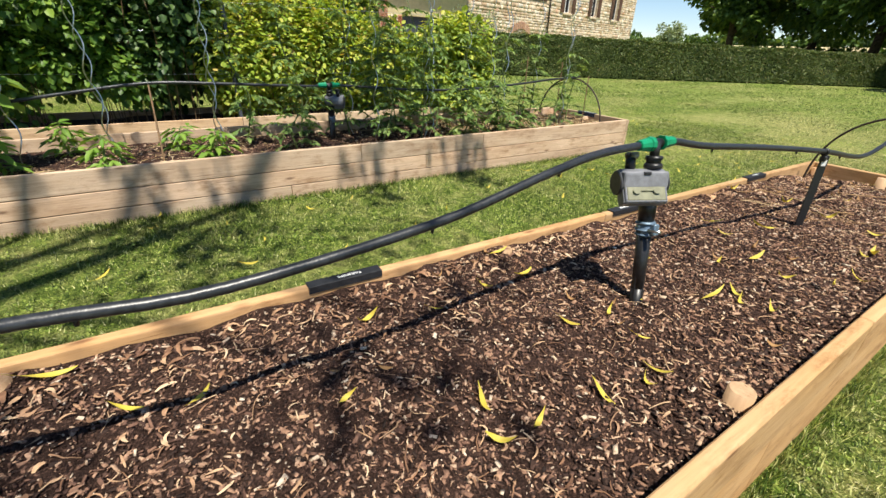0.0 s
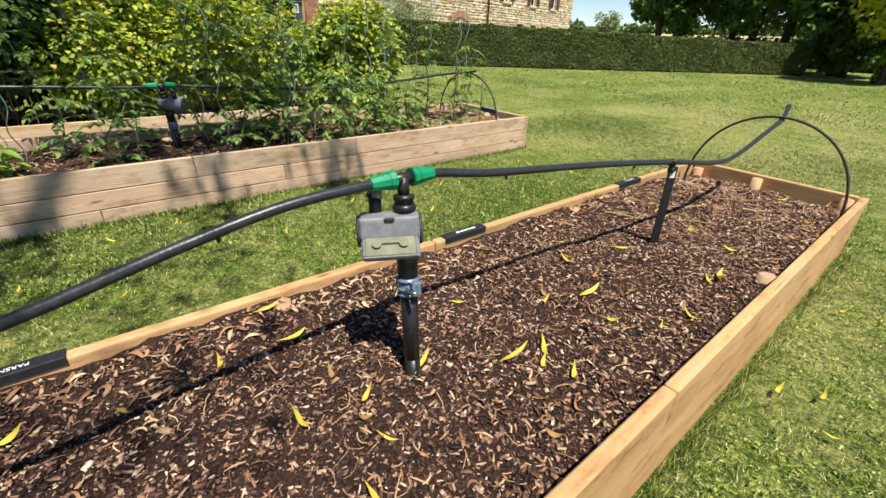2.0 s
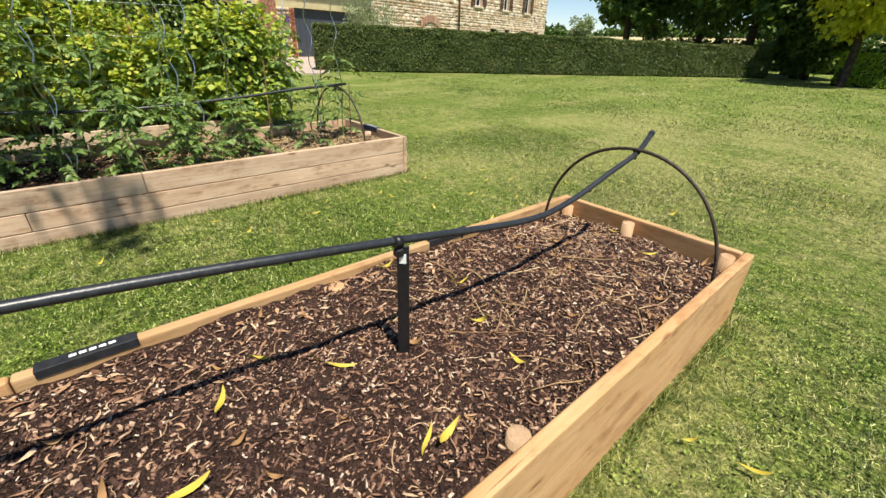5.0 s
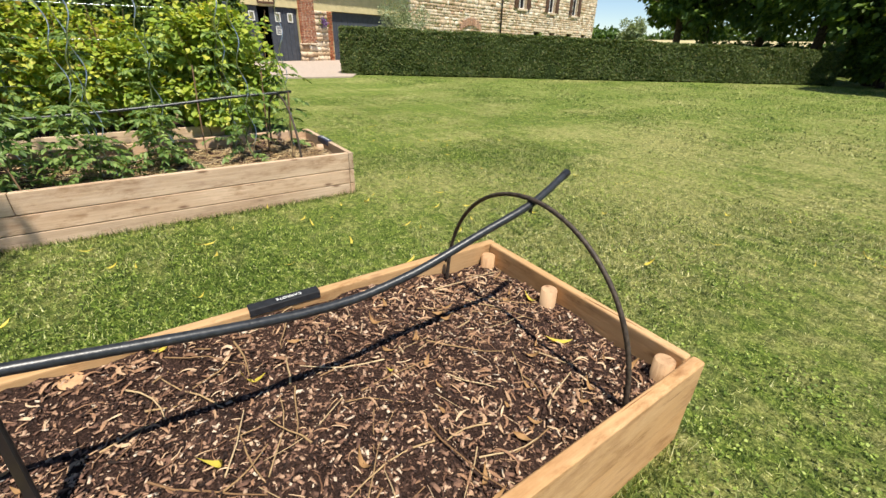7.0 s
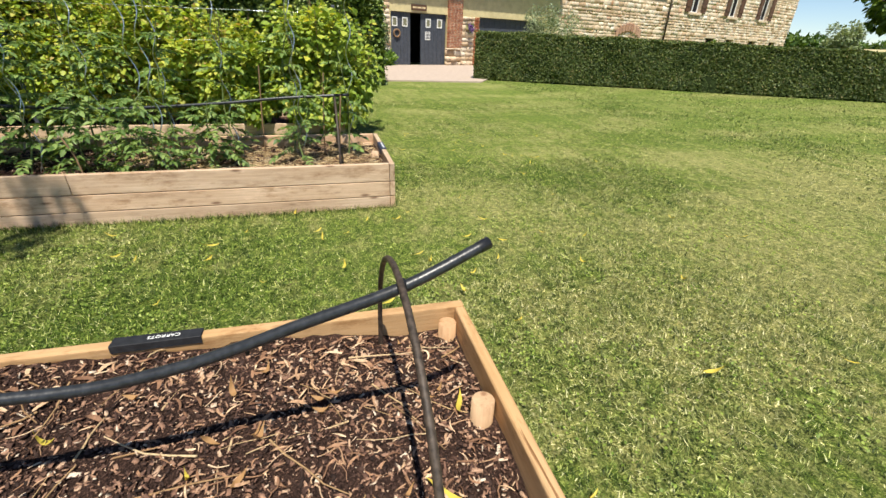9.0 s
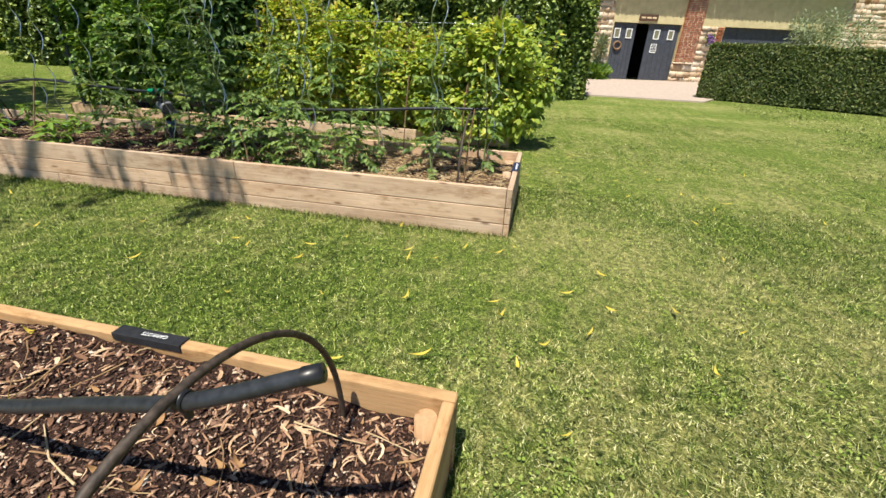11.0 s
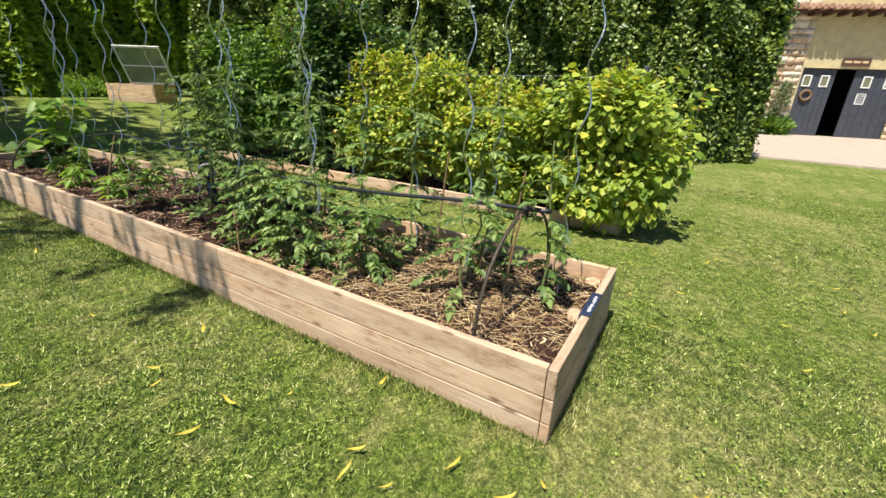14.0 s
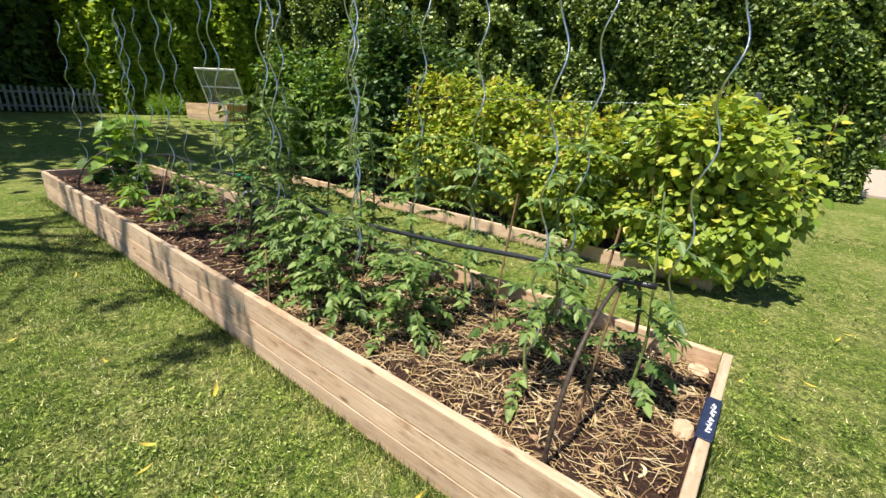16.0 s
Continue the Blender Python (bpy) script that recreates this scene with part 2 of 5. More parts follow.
def blade_material():
    m, nt, b = nodes_of("grass_blades", 0.55, 0.3)
    c = ramp(nt, island(nt), [(0, (0.018, 0.04, 0.007)), (0.45, (0.075, 0.13, 0.016)), (0.8, (0.23, 0.33, 0.05)), (0.93, (0.52, 0.57, 0.16)), (1, (0.8, 0.79, 0.42))])
    dry = ramp(nt, island(nt), [(0, (0.04, 0.055, 0.012)), (0.45, (0.21, 0.245, 0.06)), (0.8, (0.50, 0.48, 0.19)), (1, (0.84, 0.77, 0.46))])
    c = mix(nt, dryness(nt), c, dry)
    tuft = tex(nt, 22, 4, world=True, rough=0.65)
    c = mix(nt, 1.0, c, ramp(nt, tuft, [(0.34, (0.5, 0.56, 0.5)), (0.5, (0.95, 0.96, 0.95)), (0.66, (1.4, 1.36, 1.3))]), "MULTIPLY")
    nt.links.new(c, b.inputs["Base Color"])
    t = nt.nodes.new("ShaderNodeBsdfTranslucent")
    nt.links.new(c, t.inputs[0])
    x = nt.nodes.new("ShaderNodeMixShader")
    x.inputs[0].default_value = 0.3
    nt.links.new(b.outputs[0], x.inputs[1])
    nt.links.new(t.outputs[0], x.inputs[2])
    nt.links.new(x.outputs[0], nt.nodes["Material Output"].inputs[0])
    return m


M_BLADE = blade_material()


def soil_material():
    m, nt, b = nodes_of("dark_mulch_soil", 0.95, 0.1)
    fine = tex(nt, 130, 7, world=True, rough=0.8)
    mid = tex(nt, 9, 5, world=True)
    c = ramp(nt, fine, [(0.32, (0.012, 0.008, 0.007)), (0.5, (0.062, 0.037, 0.029)), (0.72, (0.24, 0.145, 0.105))])
    c = mix(nt, 0.6, c, ramp(nt, mid, [(0.35, (0.55, 0.5, 0.5)), (0.65, (1.25, 1.15, 1.1))]), "MULTIPLY")
    nt.links.new(c, b.inputs["Base Color"])
    bump(nt, b, fine, 1.0, 0.02)
    return m


M_SOIL = soil_material()
M_CHIP = per_island("wood_chips", [(0, (0.022, 0.013, 0.010)), (0.36, (0.085, 0.046, 0.034)), (0.62, (0.22, 0.12, 0.082)), (0.84, (0.43, 0.26, 0.17)), (0.95, (0.60, 0.43, 0.30)), (1, (0.74, 0.63, 0.5))], 0.85, 150)
M_TWIG = per_island("dry_twigs", [(0, (0.22, 0.12, 0.06)), (0.5, (0.42, 0.28, 0.14)), (1, (0.60, 0.46, 0.28))], 0.8, 120)
M_LITTER = per_island("dry_leaf_litter", [(0, (0.14, 0.07, 0.04)), (0.4, (0.34, 0.19, 0.11)), (0.8, (0.52, 0.34, 0.205)), (1, (0.68, 0.51, 0.34))], 0.75, 90)
M_STRAW = per_island("straw", [(0, (0.22, 0.13, 0.07)), (0.4, (0.50, 0.35, 0.17)), (0.8, (0.70, 0.54, 0.30)), (1, (0.82, 0.70, 0.48))], 0.7, 120)
M_YLEAF = foliage("fallen_yellow_leaf", [(0, (0.58, 0.42, 0.055)), (0.5, (0.60, 0.50, 0.08)), (0.8, (0.52, 0.5, 0.10)), (1, (0.42, 0.45, 0.12))], 0.55, 0.2)
M_BLEAF = foliage("fallen_brown_leaf", [(0, (0.24, 0.12, 0.05)), (0.5, (0.38, 0.22, 0.09)), (1, (0.50, 0.36, 0.18))], 0.7, 0.1)
M_PIPE = plain("black_rubber_hose", (0.022, 0.024, 0.028), 0.36, 0, 0.35, 60, 0.5, 0.3)
M_BLACK = plain("black_plastic", (0.013, 0.013, 0.014), 0.38, 0, 0.3, 60, 0.5, 0.1)
M_GREEN = plain("green_plastic_nut", (0.0, 0.22, 0.095), 0.4, 0, 0.15, 40, 0.5, 0.1)
M_GREY = plain("grey_plastic", (0.19, 0.195, 0.215), 0.5, 0, 0.15, 50, 0.4, 0.15)
M_GREYL = plain("pale_window_plastic", (0.2, 0.2, 0.13), 0.25, 0, 0.2, 25, 0.6, 0.1)
M_GREYD = plain("dark_grey_plastic", (0.045, 0.046, 0.05), 0.5, 0, 0.2, 50, 0.4, 0.15)
M_CLAMP = plain("blue_grey_clamp", (0.13, 0.19, 0.26), 0.4, 0.3, 0.3, 80, 0.5, 0.2)
M_STEEL = plain("galvanised_spiral", (0.62, 0.65, 0.68), 0.3, 1.0, 0.15, 90, 0.5, 0.1)
M_RUST = plain("rusty_black_hoop", (0.055, 0.04, 0.03), 0.6, 0.1, 0.5, 70, 0.4, 0.3)
M_SLATE = plain("black_slate_tag", (0.018, 0.019, 0.022), 0.6, 0, 0.3, 40, 0.3, 0.2)
M_TAGBLUE = plain("dark_blue_tag", (0.02, 0.03, 0.07), 0.5, 0, 0.2, 40, 0.3, 0.1)
M_CHALK = plain("white_chalk", (0.78, 0.78, 0.76), 0.9, 0, 0.1, 90, 0.1, 0.1)
M_WHITE = plain("white_paint", (0.75, 0.75, 0.72), 0.6, 0, 0.1, 20)
M_STEM = plain("green_stem", (0.13, 0.17, 0.05), 0.6, 0, 0.3, 40)
M_CANE = plain("brown_cane", (0.2, 0.12, 0.06), 0.7, 0, 0.3, 30)
M_TOMATO = foliage("tomato_leaf", [(0, (0.055, 0.11, 0.024)), (0.5, (0.135, 0.225, 0.055)), (1, (0.31, 0.41, 0.13))], 0.45, 0.36)
M_PEPPER = foliage("pepper_leaf", [(0, (0.14, 0.28, 0.035)), (1, (0.28, 0.42, 0.08))], 0.45, 0.4)
M_RASP = foliage("raspberry_leaf_yellowing", [(0, (0.12, 0.22, 0.025)), (0.4, (0.31, 0.42, 0.045)), (0.8, (0.50, 0.54, 0.08)), (0.96, (0.58, 0.54, 0.12)), (1, (0.52, 0.33, 0.13))], 0.5, 0.4)
M_BEAN = foliage("broad_light_green_leaf", [(0, (0.13, 0.215, 0.026)), (0.5, (0.29, 0.395, 0.055)), (0.9, (0.48, 0.53, 0.085)), (1, (0.60, 0.55, 0.09))], 0.45, 0.4)
# Darker copy of the shrub leaf, with tree shade put into its colour.
M_SHADESHRUB = foliage("shade_tinted_shrub_leaf", [(0, (0.03, 0.075, 0.016)), (0.6, (0.065, 0.13, 0.03)), (1, (0.15, 0.23, 0.06))], 0.45, 0.3)
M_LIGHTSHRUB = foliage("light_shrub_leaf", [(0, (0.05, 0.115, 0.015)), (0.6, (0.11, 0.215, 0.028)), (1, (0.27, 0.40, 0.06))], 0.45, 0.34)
# Brighter copy of the light shrub leaf, with sunlight put into its colour.
M_SUNTINT_SHRUB = foliage("sun_tinted_shrub_leaf", [(0, (0.15, 0.26, 0.035)), (0.6, (0.32, 0.48, 0.06)), (1, (0.5, 0.6, 0.11))], 0.45, 0.58)
M_CLOVER = foliage("clover_leaf", [(0, (0.12, 0.2, 0.03)), (0.6, (0.25, 0.35, 0.06)), (1, (0.44, 0.52, 0.13))], 0.5, 0.35)
M_LAUREL = foliage("laurel_leaf", [(0, (0.045, 0.08, 0.018)), (0.5, (0.12, 0.19, 0.04)), (0.85, (0.29, 0.38, 0.085)), (1, (0.46, 0.53, 0.15))], 0.38, 0.3, 0.5)
M_HEDGE = foliage("clipped_hedge_leaf", [(0, (0.05, 0.078, 0.022)), (0.5, (0.10, 0.145, 0.038)), (0.9, (0.18, 0.22, 0.06)), (1, (0.26, 0.22, 0.09))], 0.5, 0.2)
# Dark green that stands in for the shade deep inside the hedges.
M_CORE_SHADE = plain("inner_shade_foliage_core", (0.028, 0.042, 0.014), 0.95, 0, 0.4, 6, 0.1)
M_TREE = foliage("tree_leaf", [(0, (0.04, 0.085, 0.018)), (0.6, (0.09, 0.165, 0.034)), (1, (0.2, 0.29, 0.065))], 0.5, 0.42)
M_TREEY = foliage("yellow_green_tree_leaf", [(0, (0.3, 0.37, 0.04)), (0.6, (0.5, 0.56, 0.065)), (1, (0.66, 0.66, 0.1))], 0.5, 0.6)
M_OLIVE = foliage("silver_green_leaf", [(0, (0.14, 0.19, 0.09)), (0.6, (0.24, 0.30, 0.16)), (1, (0.36, 0.41, 0.26))], 0.5, 0.2)
M_BARK = plain("tree_bark", (0.055, 0.042, 0.032), 0.95, 0, 0.5, 9, 0.1, 0.8)
M_STONE = per_island("honey_limestone", [(0, (0.46, 0.33, 0.21)), (0.35, (0.60, 0.47, 0.33)), (0.7, (0.70, 0.59, 0.45)), (0.94, (0.76, 0.69, 0.57)), (1, (0.48, 0.26, 0.15))], 0.9, 9)
M_MORTAR = plain("sandy_mortar", (0.48, 0.38, 0.28), 0.95, 0, 0.25, 6, 0.1, 0.4)
M_BRICK = per_island("red_brick", [(0, (0.34, 0.11, 0.055)), (0.6, (0.46, 0.17, 0.085)), (1, (0.55, 0.28, 0.16))], 0.9, 14)
M_RENDER = plain("cream_yellow_render", (0.56, 0.48, 0.27), 0.9, 0, 0.1, 3, 0.1, 0.2)
M_DOOR = plain("dark_blue_grey_paint", (0.05, 0.058, 0.075), 0.55, 0, 0.2, 5)
M_SHUTTER = wood("dark_shutter_wood", (0.06, 0.032, 0.022), (0.09, 0.05, 0.032), (0.13, 0.075, 0.05), (0.04, 0.02, 0.015))
# Near-black stands in for unlit space behind the panes and barn doors.
M_INSIDE = plain("interior_shade_black", (0.02, 0.02, 0.022), 0.95, 0, 0.2, 3, 0.1)
M_PATH = plain("pale_concrete_apron", (0.42, 0.34, 0.28), 0.95, 0, 0.1, 7, 0.1, 0.3)
M_TILE = per_island("clay_roof_tile", [(0, (0.38, 0.22, 0.15)), (1, (0.52, 0.34, 0.24))], 0.9, 12)
# White pickets coloured grey, so the trees' shade is in the paint.
M_FENCE = plain("shade_grey_fence_paint", (0.2, 0.2, 0.19), 0.8, 0, 0.2, 12)
M_FIELD = plain("dry_field", (0.45, 0.38, 0.2), 0.95, 0, 0.15, 0.05, 0.1)


def glass_material():
    m, nt, b = nodes_of("clear_pane", 0.08, 0.5)
    b.inputs["Base Color"].default_value = (0.75, 0.8, 0.78, 1)
    b.inputs["Transmission Weight"].default_value = 0.85
    return m


M_GLASS = glass_material()

# ---- ground ----


def rise(x, y):
    """The lawn climbs gently behind the beds' far ends, and lies lower along the golden bed's outer side."""
    x, y = np.asarray(x, float), np.asarray(y, float)
    t = np.clip((-y - 9.0) / 8.0, 0, 1)
    d = np.clip((x + 1.3) / 1.4, 0, 1)
    e = np.clip((2.0 - y) / 4.0, 0, 1)
    return 0.66 * t * t * (3 - 2 * t) - 0.14 * d * d * (3 - 2 * d) * e * e * (3 - 2 * e)


def ground():
    xs = np.concatenate([[-1500, -400, -120], np.arange(-60, -12, 2.0), np.arange(-12, 8, 0.5), np.arange(8, 30, 2.0), [60, 200, 1500]])
    ys = np.concatenate([[-1500, -400, -120], np.arange(-60, -20, 2.0), np.arange(-20, 14, 0.5), np.arange(14, 60, 2.0), [120, 400, 1500]])
    gx, gy = np.meshgrid(xs, ys, indexing="ij")
    z = rise(gx, gy) + 0.012 * np.sin(gx * 1.7 + gy * 0.6) * np.sin(gy * 1.3 - gx * 0.4) * (np.hypot(gx, gy) < 40) - 0.012
    v = np.stack([gx, gy, z], -1).reshape(-1, 3)
    n, m = gx.shape
    i = (np.arange(n - 1)[:, None] * m + np.arange(m - 1)[None]).ravel()
    f = np.stack([i, i + m, i + m + 1, i + 1], -1)
    tagged(put("ground", mesh_np("ground", v, f, True), M_LAWN), "mown lawn, green with dry straw-coloured patches", "lawn", kind="structure")


ground()

BED_A = dict(x0=-1.2, x1=0.0, y0=-6.3, y1=0.0, top=0.32)
BED_B = dict(x0=-4.53, x1=-3.22, y0=-7.9, y1=0.02, top=0.378)
BED_C = dict(x0=-7.75, x1=-6.5, y0=-8.2, y1=-0.25, top=0.16)


SPLAY = 0.0216  # the golden bed widens towards its near end


def in_bed(x, y, grow=0.0):
    out = np.zeros(np.shape(x), bool)
    for b in (BED_A, BED_B, BED_C):
        x1 = b["x1"] - SPLAY * y * (b is BED_A)
        out |= (x > b["x0"] - grow) & (x < x1 + grow) & (y > b["y0"] - grow) & (y < b["y1"] + grow)
    return out


def grass(name, n, x0, x1, y0, y1, height, width, label):
    x, y = rng.uniform(x0, x1, n), rng.uniform(y0, y1, n)
    # tufts: half of the blades gather
    h = n // 2
    k = max(1, h // 14)
    pick = rng.integers(0, k, h)
    x[:h], y[:h] = x[:k][pick] + rng.normal(0, 0.012, h), y[:k][pick] + rng.normal(0, 0.012, h)
    ok = ~in_bed(x, y, 0.0)
    x, y = x[ok], y[ok]
    n = len(x)
    p = np.stack([x, y, rise(x, y) - 0.012], -1)
    a = rng.uniform(0, 2 * np.pi, n)
    lean = rng.uniform(0.3, 2.6, n)
    h = height * rng.uniform(0.5, 1.35, n)
    d = np.stack([np.cos(a) * lean, np.sin(a) * lean, np.ones(n)], -1)
    d = unit(d) * h[:, None]
    s = np.stack([-np.sin(a), np.cos(a), np.zeros(n)], -1) * (width * rng.uniform(0.6, 1.3, n))[:, None]
    tip = p + d
    tip[:, 2] -= 0.25 * h * lean
    v = np.stack([p - s, p + s, tip], 1).reshape(-1, 3)
    f = np.arange(3 * n).reshape(-1, 3)
    return tagged(put(name, mesh_np(name, v, f), M_BLADE), label, "grass", kind="stuff")


grass("lawn_grass", 760000, -4.6, 2.4, -6.5, 3.2, 0.031, 0.0023, "short mown green grass with dry blades")
grass("lawn_grass", 330000, -10.5, 3.0, -8.0, 7.5, 0.034, 0.0034, "short mown green grass further off")
grass("lawn_grass", 170000, -17.0, 2.0, 5.5, 22.0, 0.045, 0.008, "mown grass in the open lawn")

# ---- raised beds ----


def plank(parent, p0, p1, height, thick, material, name="plank", bevel=0.005, label="", segs=1):
    """A board whose lower middle line runs from p0 to p1; its length lies on its own x."""
    p0, p1 = Vector(p0), Vector(p1)
    d = p1 - p0
    bm = box((d.length, thick, height), bevel, segs=segs)
    ob = part(name, bm, material, parent, label)
    ob.location = (p0 + p1) / 2 + Vector((0, 0, height / 2))
    ob.rotation_euler = (0, 0, math.atan2(d.y, d.x))
    return ob


def log_post(x, y, z0, z1, r, parent, material):
    bm = cyl(r, r * 0.97, z1 - z0, (0, 0, 0), "z", 20, 0.0025)
    bmesh.ops.rotate(bm, verts=bm.verts, cent=(0, 0, 0), matrix=Matrix.Rotation(radians(-90), 3, "Y"))
    ob = part("corner_post", bm, material, parent, "sawn round post")
    ob.location, ob.rotation_euler = (x, y, z0), (0, radians(90), 0)
    return ob


def bed_a():
    b = BED_A
    t = 0.046
    bed = thing("raised_bed", "golden pine raised bed of stacked boards on the lawn", "raised bed", "raised beds")
    for z0, h, bv, sg in ((-0.2, 0.316, 0.003, 1), (0.118, 0.2, 0.012, 3)):
        cut = -2.95 if z0 > 0 else -3.6
        w = t if z0 > 0 else t - 0.012
        for xs, k in ((b["x1"] - t / 2, SPLAY), (b["x0"] + t / 2, 0.0)):
            plank(bed, (xs - k * b["y0"], b["y0"], z0), (xs - k * cut, cut - 0.002, z0), h, w, M_WOOD_A, bevel=bv, segs=sg)
            plank(bed, (xs - k * cut, cut + 0.002, z0), (xs, b["y1"], z0), h, w, M_WOOD_A, bevel=bv, segs=sg)
        for ys, x1 in ((b["y0"] + t / 2, b["x1"] - SPLAY * b["y0"]), (b["y1"] - t / 2, b["x1"])):
            plank(bed, (b["x0"] + t + 0.002, ys, z0), (x1 - t - 0.003, ys, z0), h, w - 0.004, M_WOOD_A, bevel=bv, segs=sg)
    for x, y, top in ((-1.11, -0.085, 0.275), (-0.66, -0.09, 0.3), (-0.095, -0.09, 0.3), (-0.045, -1.83, 0.292), (-0.012, -3.75, 0.312), (-1.122, -1.86, 0.278), (-1.122, -3.74, 0.29), (0.02, -5.6, 0.3), (-1.115, -5.6, 0.3)):
        log_post(x, y, 0.05, top, 0.038, bed, M_LOG)
    return bed


def bed_b():
    b = BED_B
    t = 0.042
    bed = thing("raised_bed", "weathered three-board wooden raised bed full of tomato plants", "raised bed", "raised beds")
    for z0, h, cuts in ((-0.05, 0.1405, (-4.3,)), (0.0965, 0.1255, (-3.01,)), (0.228, 0.15, (-3.67, -2.33))):
        runs = (b["y0"], *cuts, b["y1"] - t - 0.002)
        for xs in (b["x1"] - t / 2, b["x0"] + t / 2):
            for y0, y1 in zip(runs, runs[1:]):
                plank(bed, (xs, y0 + 0.002, z0), (xs, y1 - 0.002, z0), h, t, M_WOOD_B, bevel=0.0035)
        for ys in (b["y0"] + t / 2, b["y1"] - t / 2):
            plank(bed, (b["x0"], ys, z0), (b["x1"], ys, z0), h, t, M_WOOD_B, bevel=0.0035)
    for x in (b["x0"] + 0.1, b["x1"] - 0.1):
        for y in (-0.1, -1.9, -3.7, -5.6, -7.8):
            log_post(x, y, 0.05, 0.295, 0.048, bed, M_WOOD_B)
    log_post(-3.86, -0.075, 0.05, 0.335, 0.036, bed, M_WOOD_B)
    return bed


def bed_c():
    b = BED_C
    t = 0.04
    bed = thing("raised_bed", "low weathered board edging round the raspberry row", "raised bed", "raised beds")
    for xs in (b["x0"] + t / 2, b["x1"] - t / 2):
        for y0, y1 in ((b["y0"], -4.2), (-4.196, b["y1"] - t)):
            plank(bed, (xs, y0, -0.03), (xs, y1, -0.03), b["top"] + 0.03, t, M_WOOD_B)
    for ys in (b["y0"] + t / 2, b["y1"] - t / 2):
        plank(bed, (b["x0"], ys, -0.03), (b["x1"], ys, -0.03), b["top"] + 0.03, t, M_WOOD_B)
    return bed


bed_a(), bed_b(), bed_c()


SOIL_A, SOIL_B, SOIL_C = 0.235, 0.275, 0.06


def soil_height(x, y, level):
    return level + ((np.where(np.asarray(x) < -0.6, 0.045, 0.018) * np.clip((np.abs(np.asarray(x) + 0.6) - 0.25) / 0.3, 0, 1) ** 2 * np.clip((-0.45 - np.asarray(y)) / 0.3, 0, 1) - 0.03 * np.clip((np.asarray(y) + 0.5) / 0.4, 0, 1)) if level == SOIL_A else 0) + 0.014 * np.sin(x * 7.1 + y * 2.3) * np.sin(y * 5.3 - x * 3.1) + 0.008 * np.sin(x * 19 + 1.3) * np.sin(y * 17)


def soil(b, level, label, step=0.04):
    xs, ys = np.arange(b["x0"] + 0.042, b["x1"] - 0.03, step), np.arange(b["y0"] + 0.042, b["y1"] - 0.03, step)
    xs[-1], ys[-1] = b["x1"] - 0.042, b["y1"] - 0.042
    gx, gy = np.meshgrid(xs, ys, indexing="ij")
    if b is BED_A:
        gx = b["x0"] + (gx - b["x0"]) * (1 - SPLAY * gy / 1.2)
    z = soil_height(gx, gy, level) + rng.normal(0, 0.004, gx.shape)
    n, m = gx.shape
    i = (np.arange(n - 1)[:, None] * m + np.arange(m - 1)[None]).ravel()
    f = np.stack([i, i + m, i + m + 1, i + 1], -1)
    v = np.stack([gx, gy, z], -1).reshape(-1, 3)
    tagged(put("soil", mesh_np("soil", v, f), M_SOIL), label, "soil", kind="structure")


soil(BED_A, SOIL_A, "dark brown mulched soil filling the raised bed")
soil(BED_B, SOIL_B, "dark soil with straw mulch in the tomato bed", 0.06)
soil(BED_C, SOIL_C, "dry brown soil under the raspberry canes", 0.12)


def strew(n, b, level, edge=0.055, y0=None, y1=None):
    x = rng.uniform(b["x0"] + edge, b["x1"] - edge, n)
    y = rng.uniform(max(b["y0"] + edge, y0 if y0 is not None else -99), min(b["y1"] - edge, y1 if y1 is not None else 99), n)
    if b is BED_A:
        x = b["x0"] + (x - b["x0"]) * (1 - SPLAY * y / 1.2)
    return np.stack([x, y, soil_height(x, y, level)], -1)


def chips(name, p, l0, l1, aspect, thick, material, label, flat=0.35):
    """Flat irregular flakes, each a thin wedge."""
    n = len(p)
    way = rand_dir(n) * np.array([1, 1, flat])
    way = unit(way)
    up = unit(np.array([0, 0, 1.0]) + 0.45 * rng.normal(size=(n, 3)))
    side = unit(np.cross(way, up))
    nrm = np.cross(side, way)
    ln = (l0 + (l1 - l0) * rng.random(n) ** 2.2)[:, None]
    wd = ln * (aspect * rng.uniform(0.5, 1.4, n))[:, None]
    th = thick * rng.uniform(0.5, 1.5, (n, 1))
    c = p + np.array([0, 0, 0.004]) + nrm * th
    def corner(a, w, k):
        return c + way * ln * a * 0.5 * rng.uniform(0.7, 1.15, (n, 1)) + side * wd * w * 0.5 * rng.uniform(0.6, 1.2, (n, 1)) + nrm * th * k
    v = np.stack([corner(-1, -1, 1), corner(-1, 1, 1), corner(1, 1, 1), corner(1, -1, 1),
                  corner(-1, -1, -1), corner(-1, 1, -1), corner(1, 1, -1), corner(1, -1, -1)], 1).reshape(-1, 3)
    q = np.array([[0, 3, 2, 1], [4, 5, 6, 7], [0, 1, 5, 4], [1, 2, 6, 5], [2, 3, 7, 6], [3, 0, 4, 7]])
    f = (np.arange(n)[:, None, None] * 8 + q[None]).reshape(-1, 4)
    return tagged(put(name, mesh_np(name, v, f), material), label, "mulch", kind="stuff")


chips("wood_chip_mulch", strew(52000, BED_A, SOIL_A), 0.004, 0.022, 0.5, 0.0012, M_CHIP, "fine dark brown bark crumbs over the soil")
chips("wood_chip_mulch", strew(11500, BED_A, SOIL_A), 0.011, 0.036, 0.36, 0.0014, M_CHIP, "brown and tan bark chips over the soil")
chips("wood_chip_mulch", strew(14000, BED_B, SOIL_B), 0.006, 0.035, 0.4, 0.0016, M_CHIP, "brown bark chips among the tomato plants")


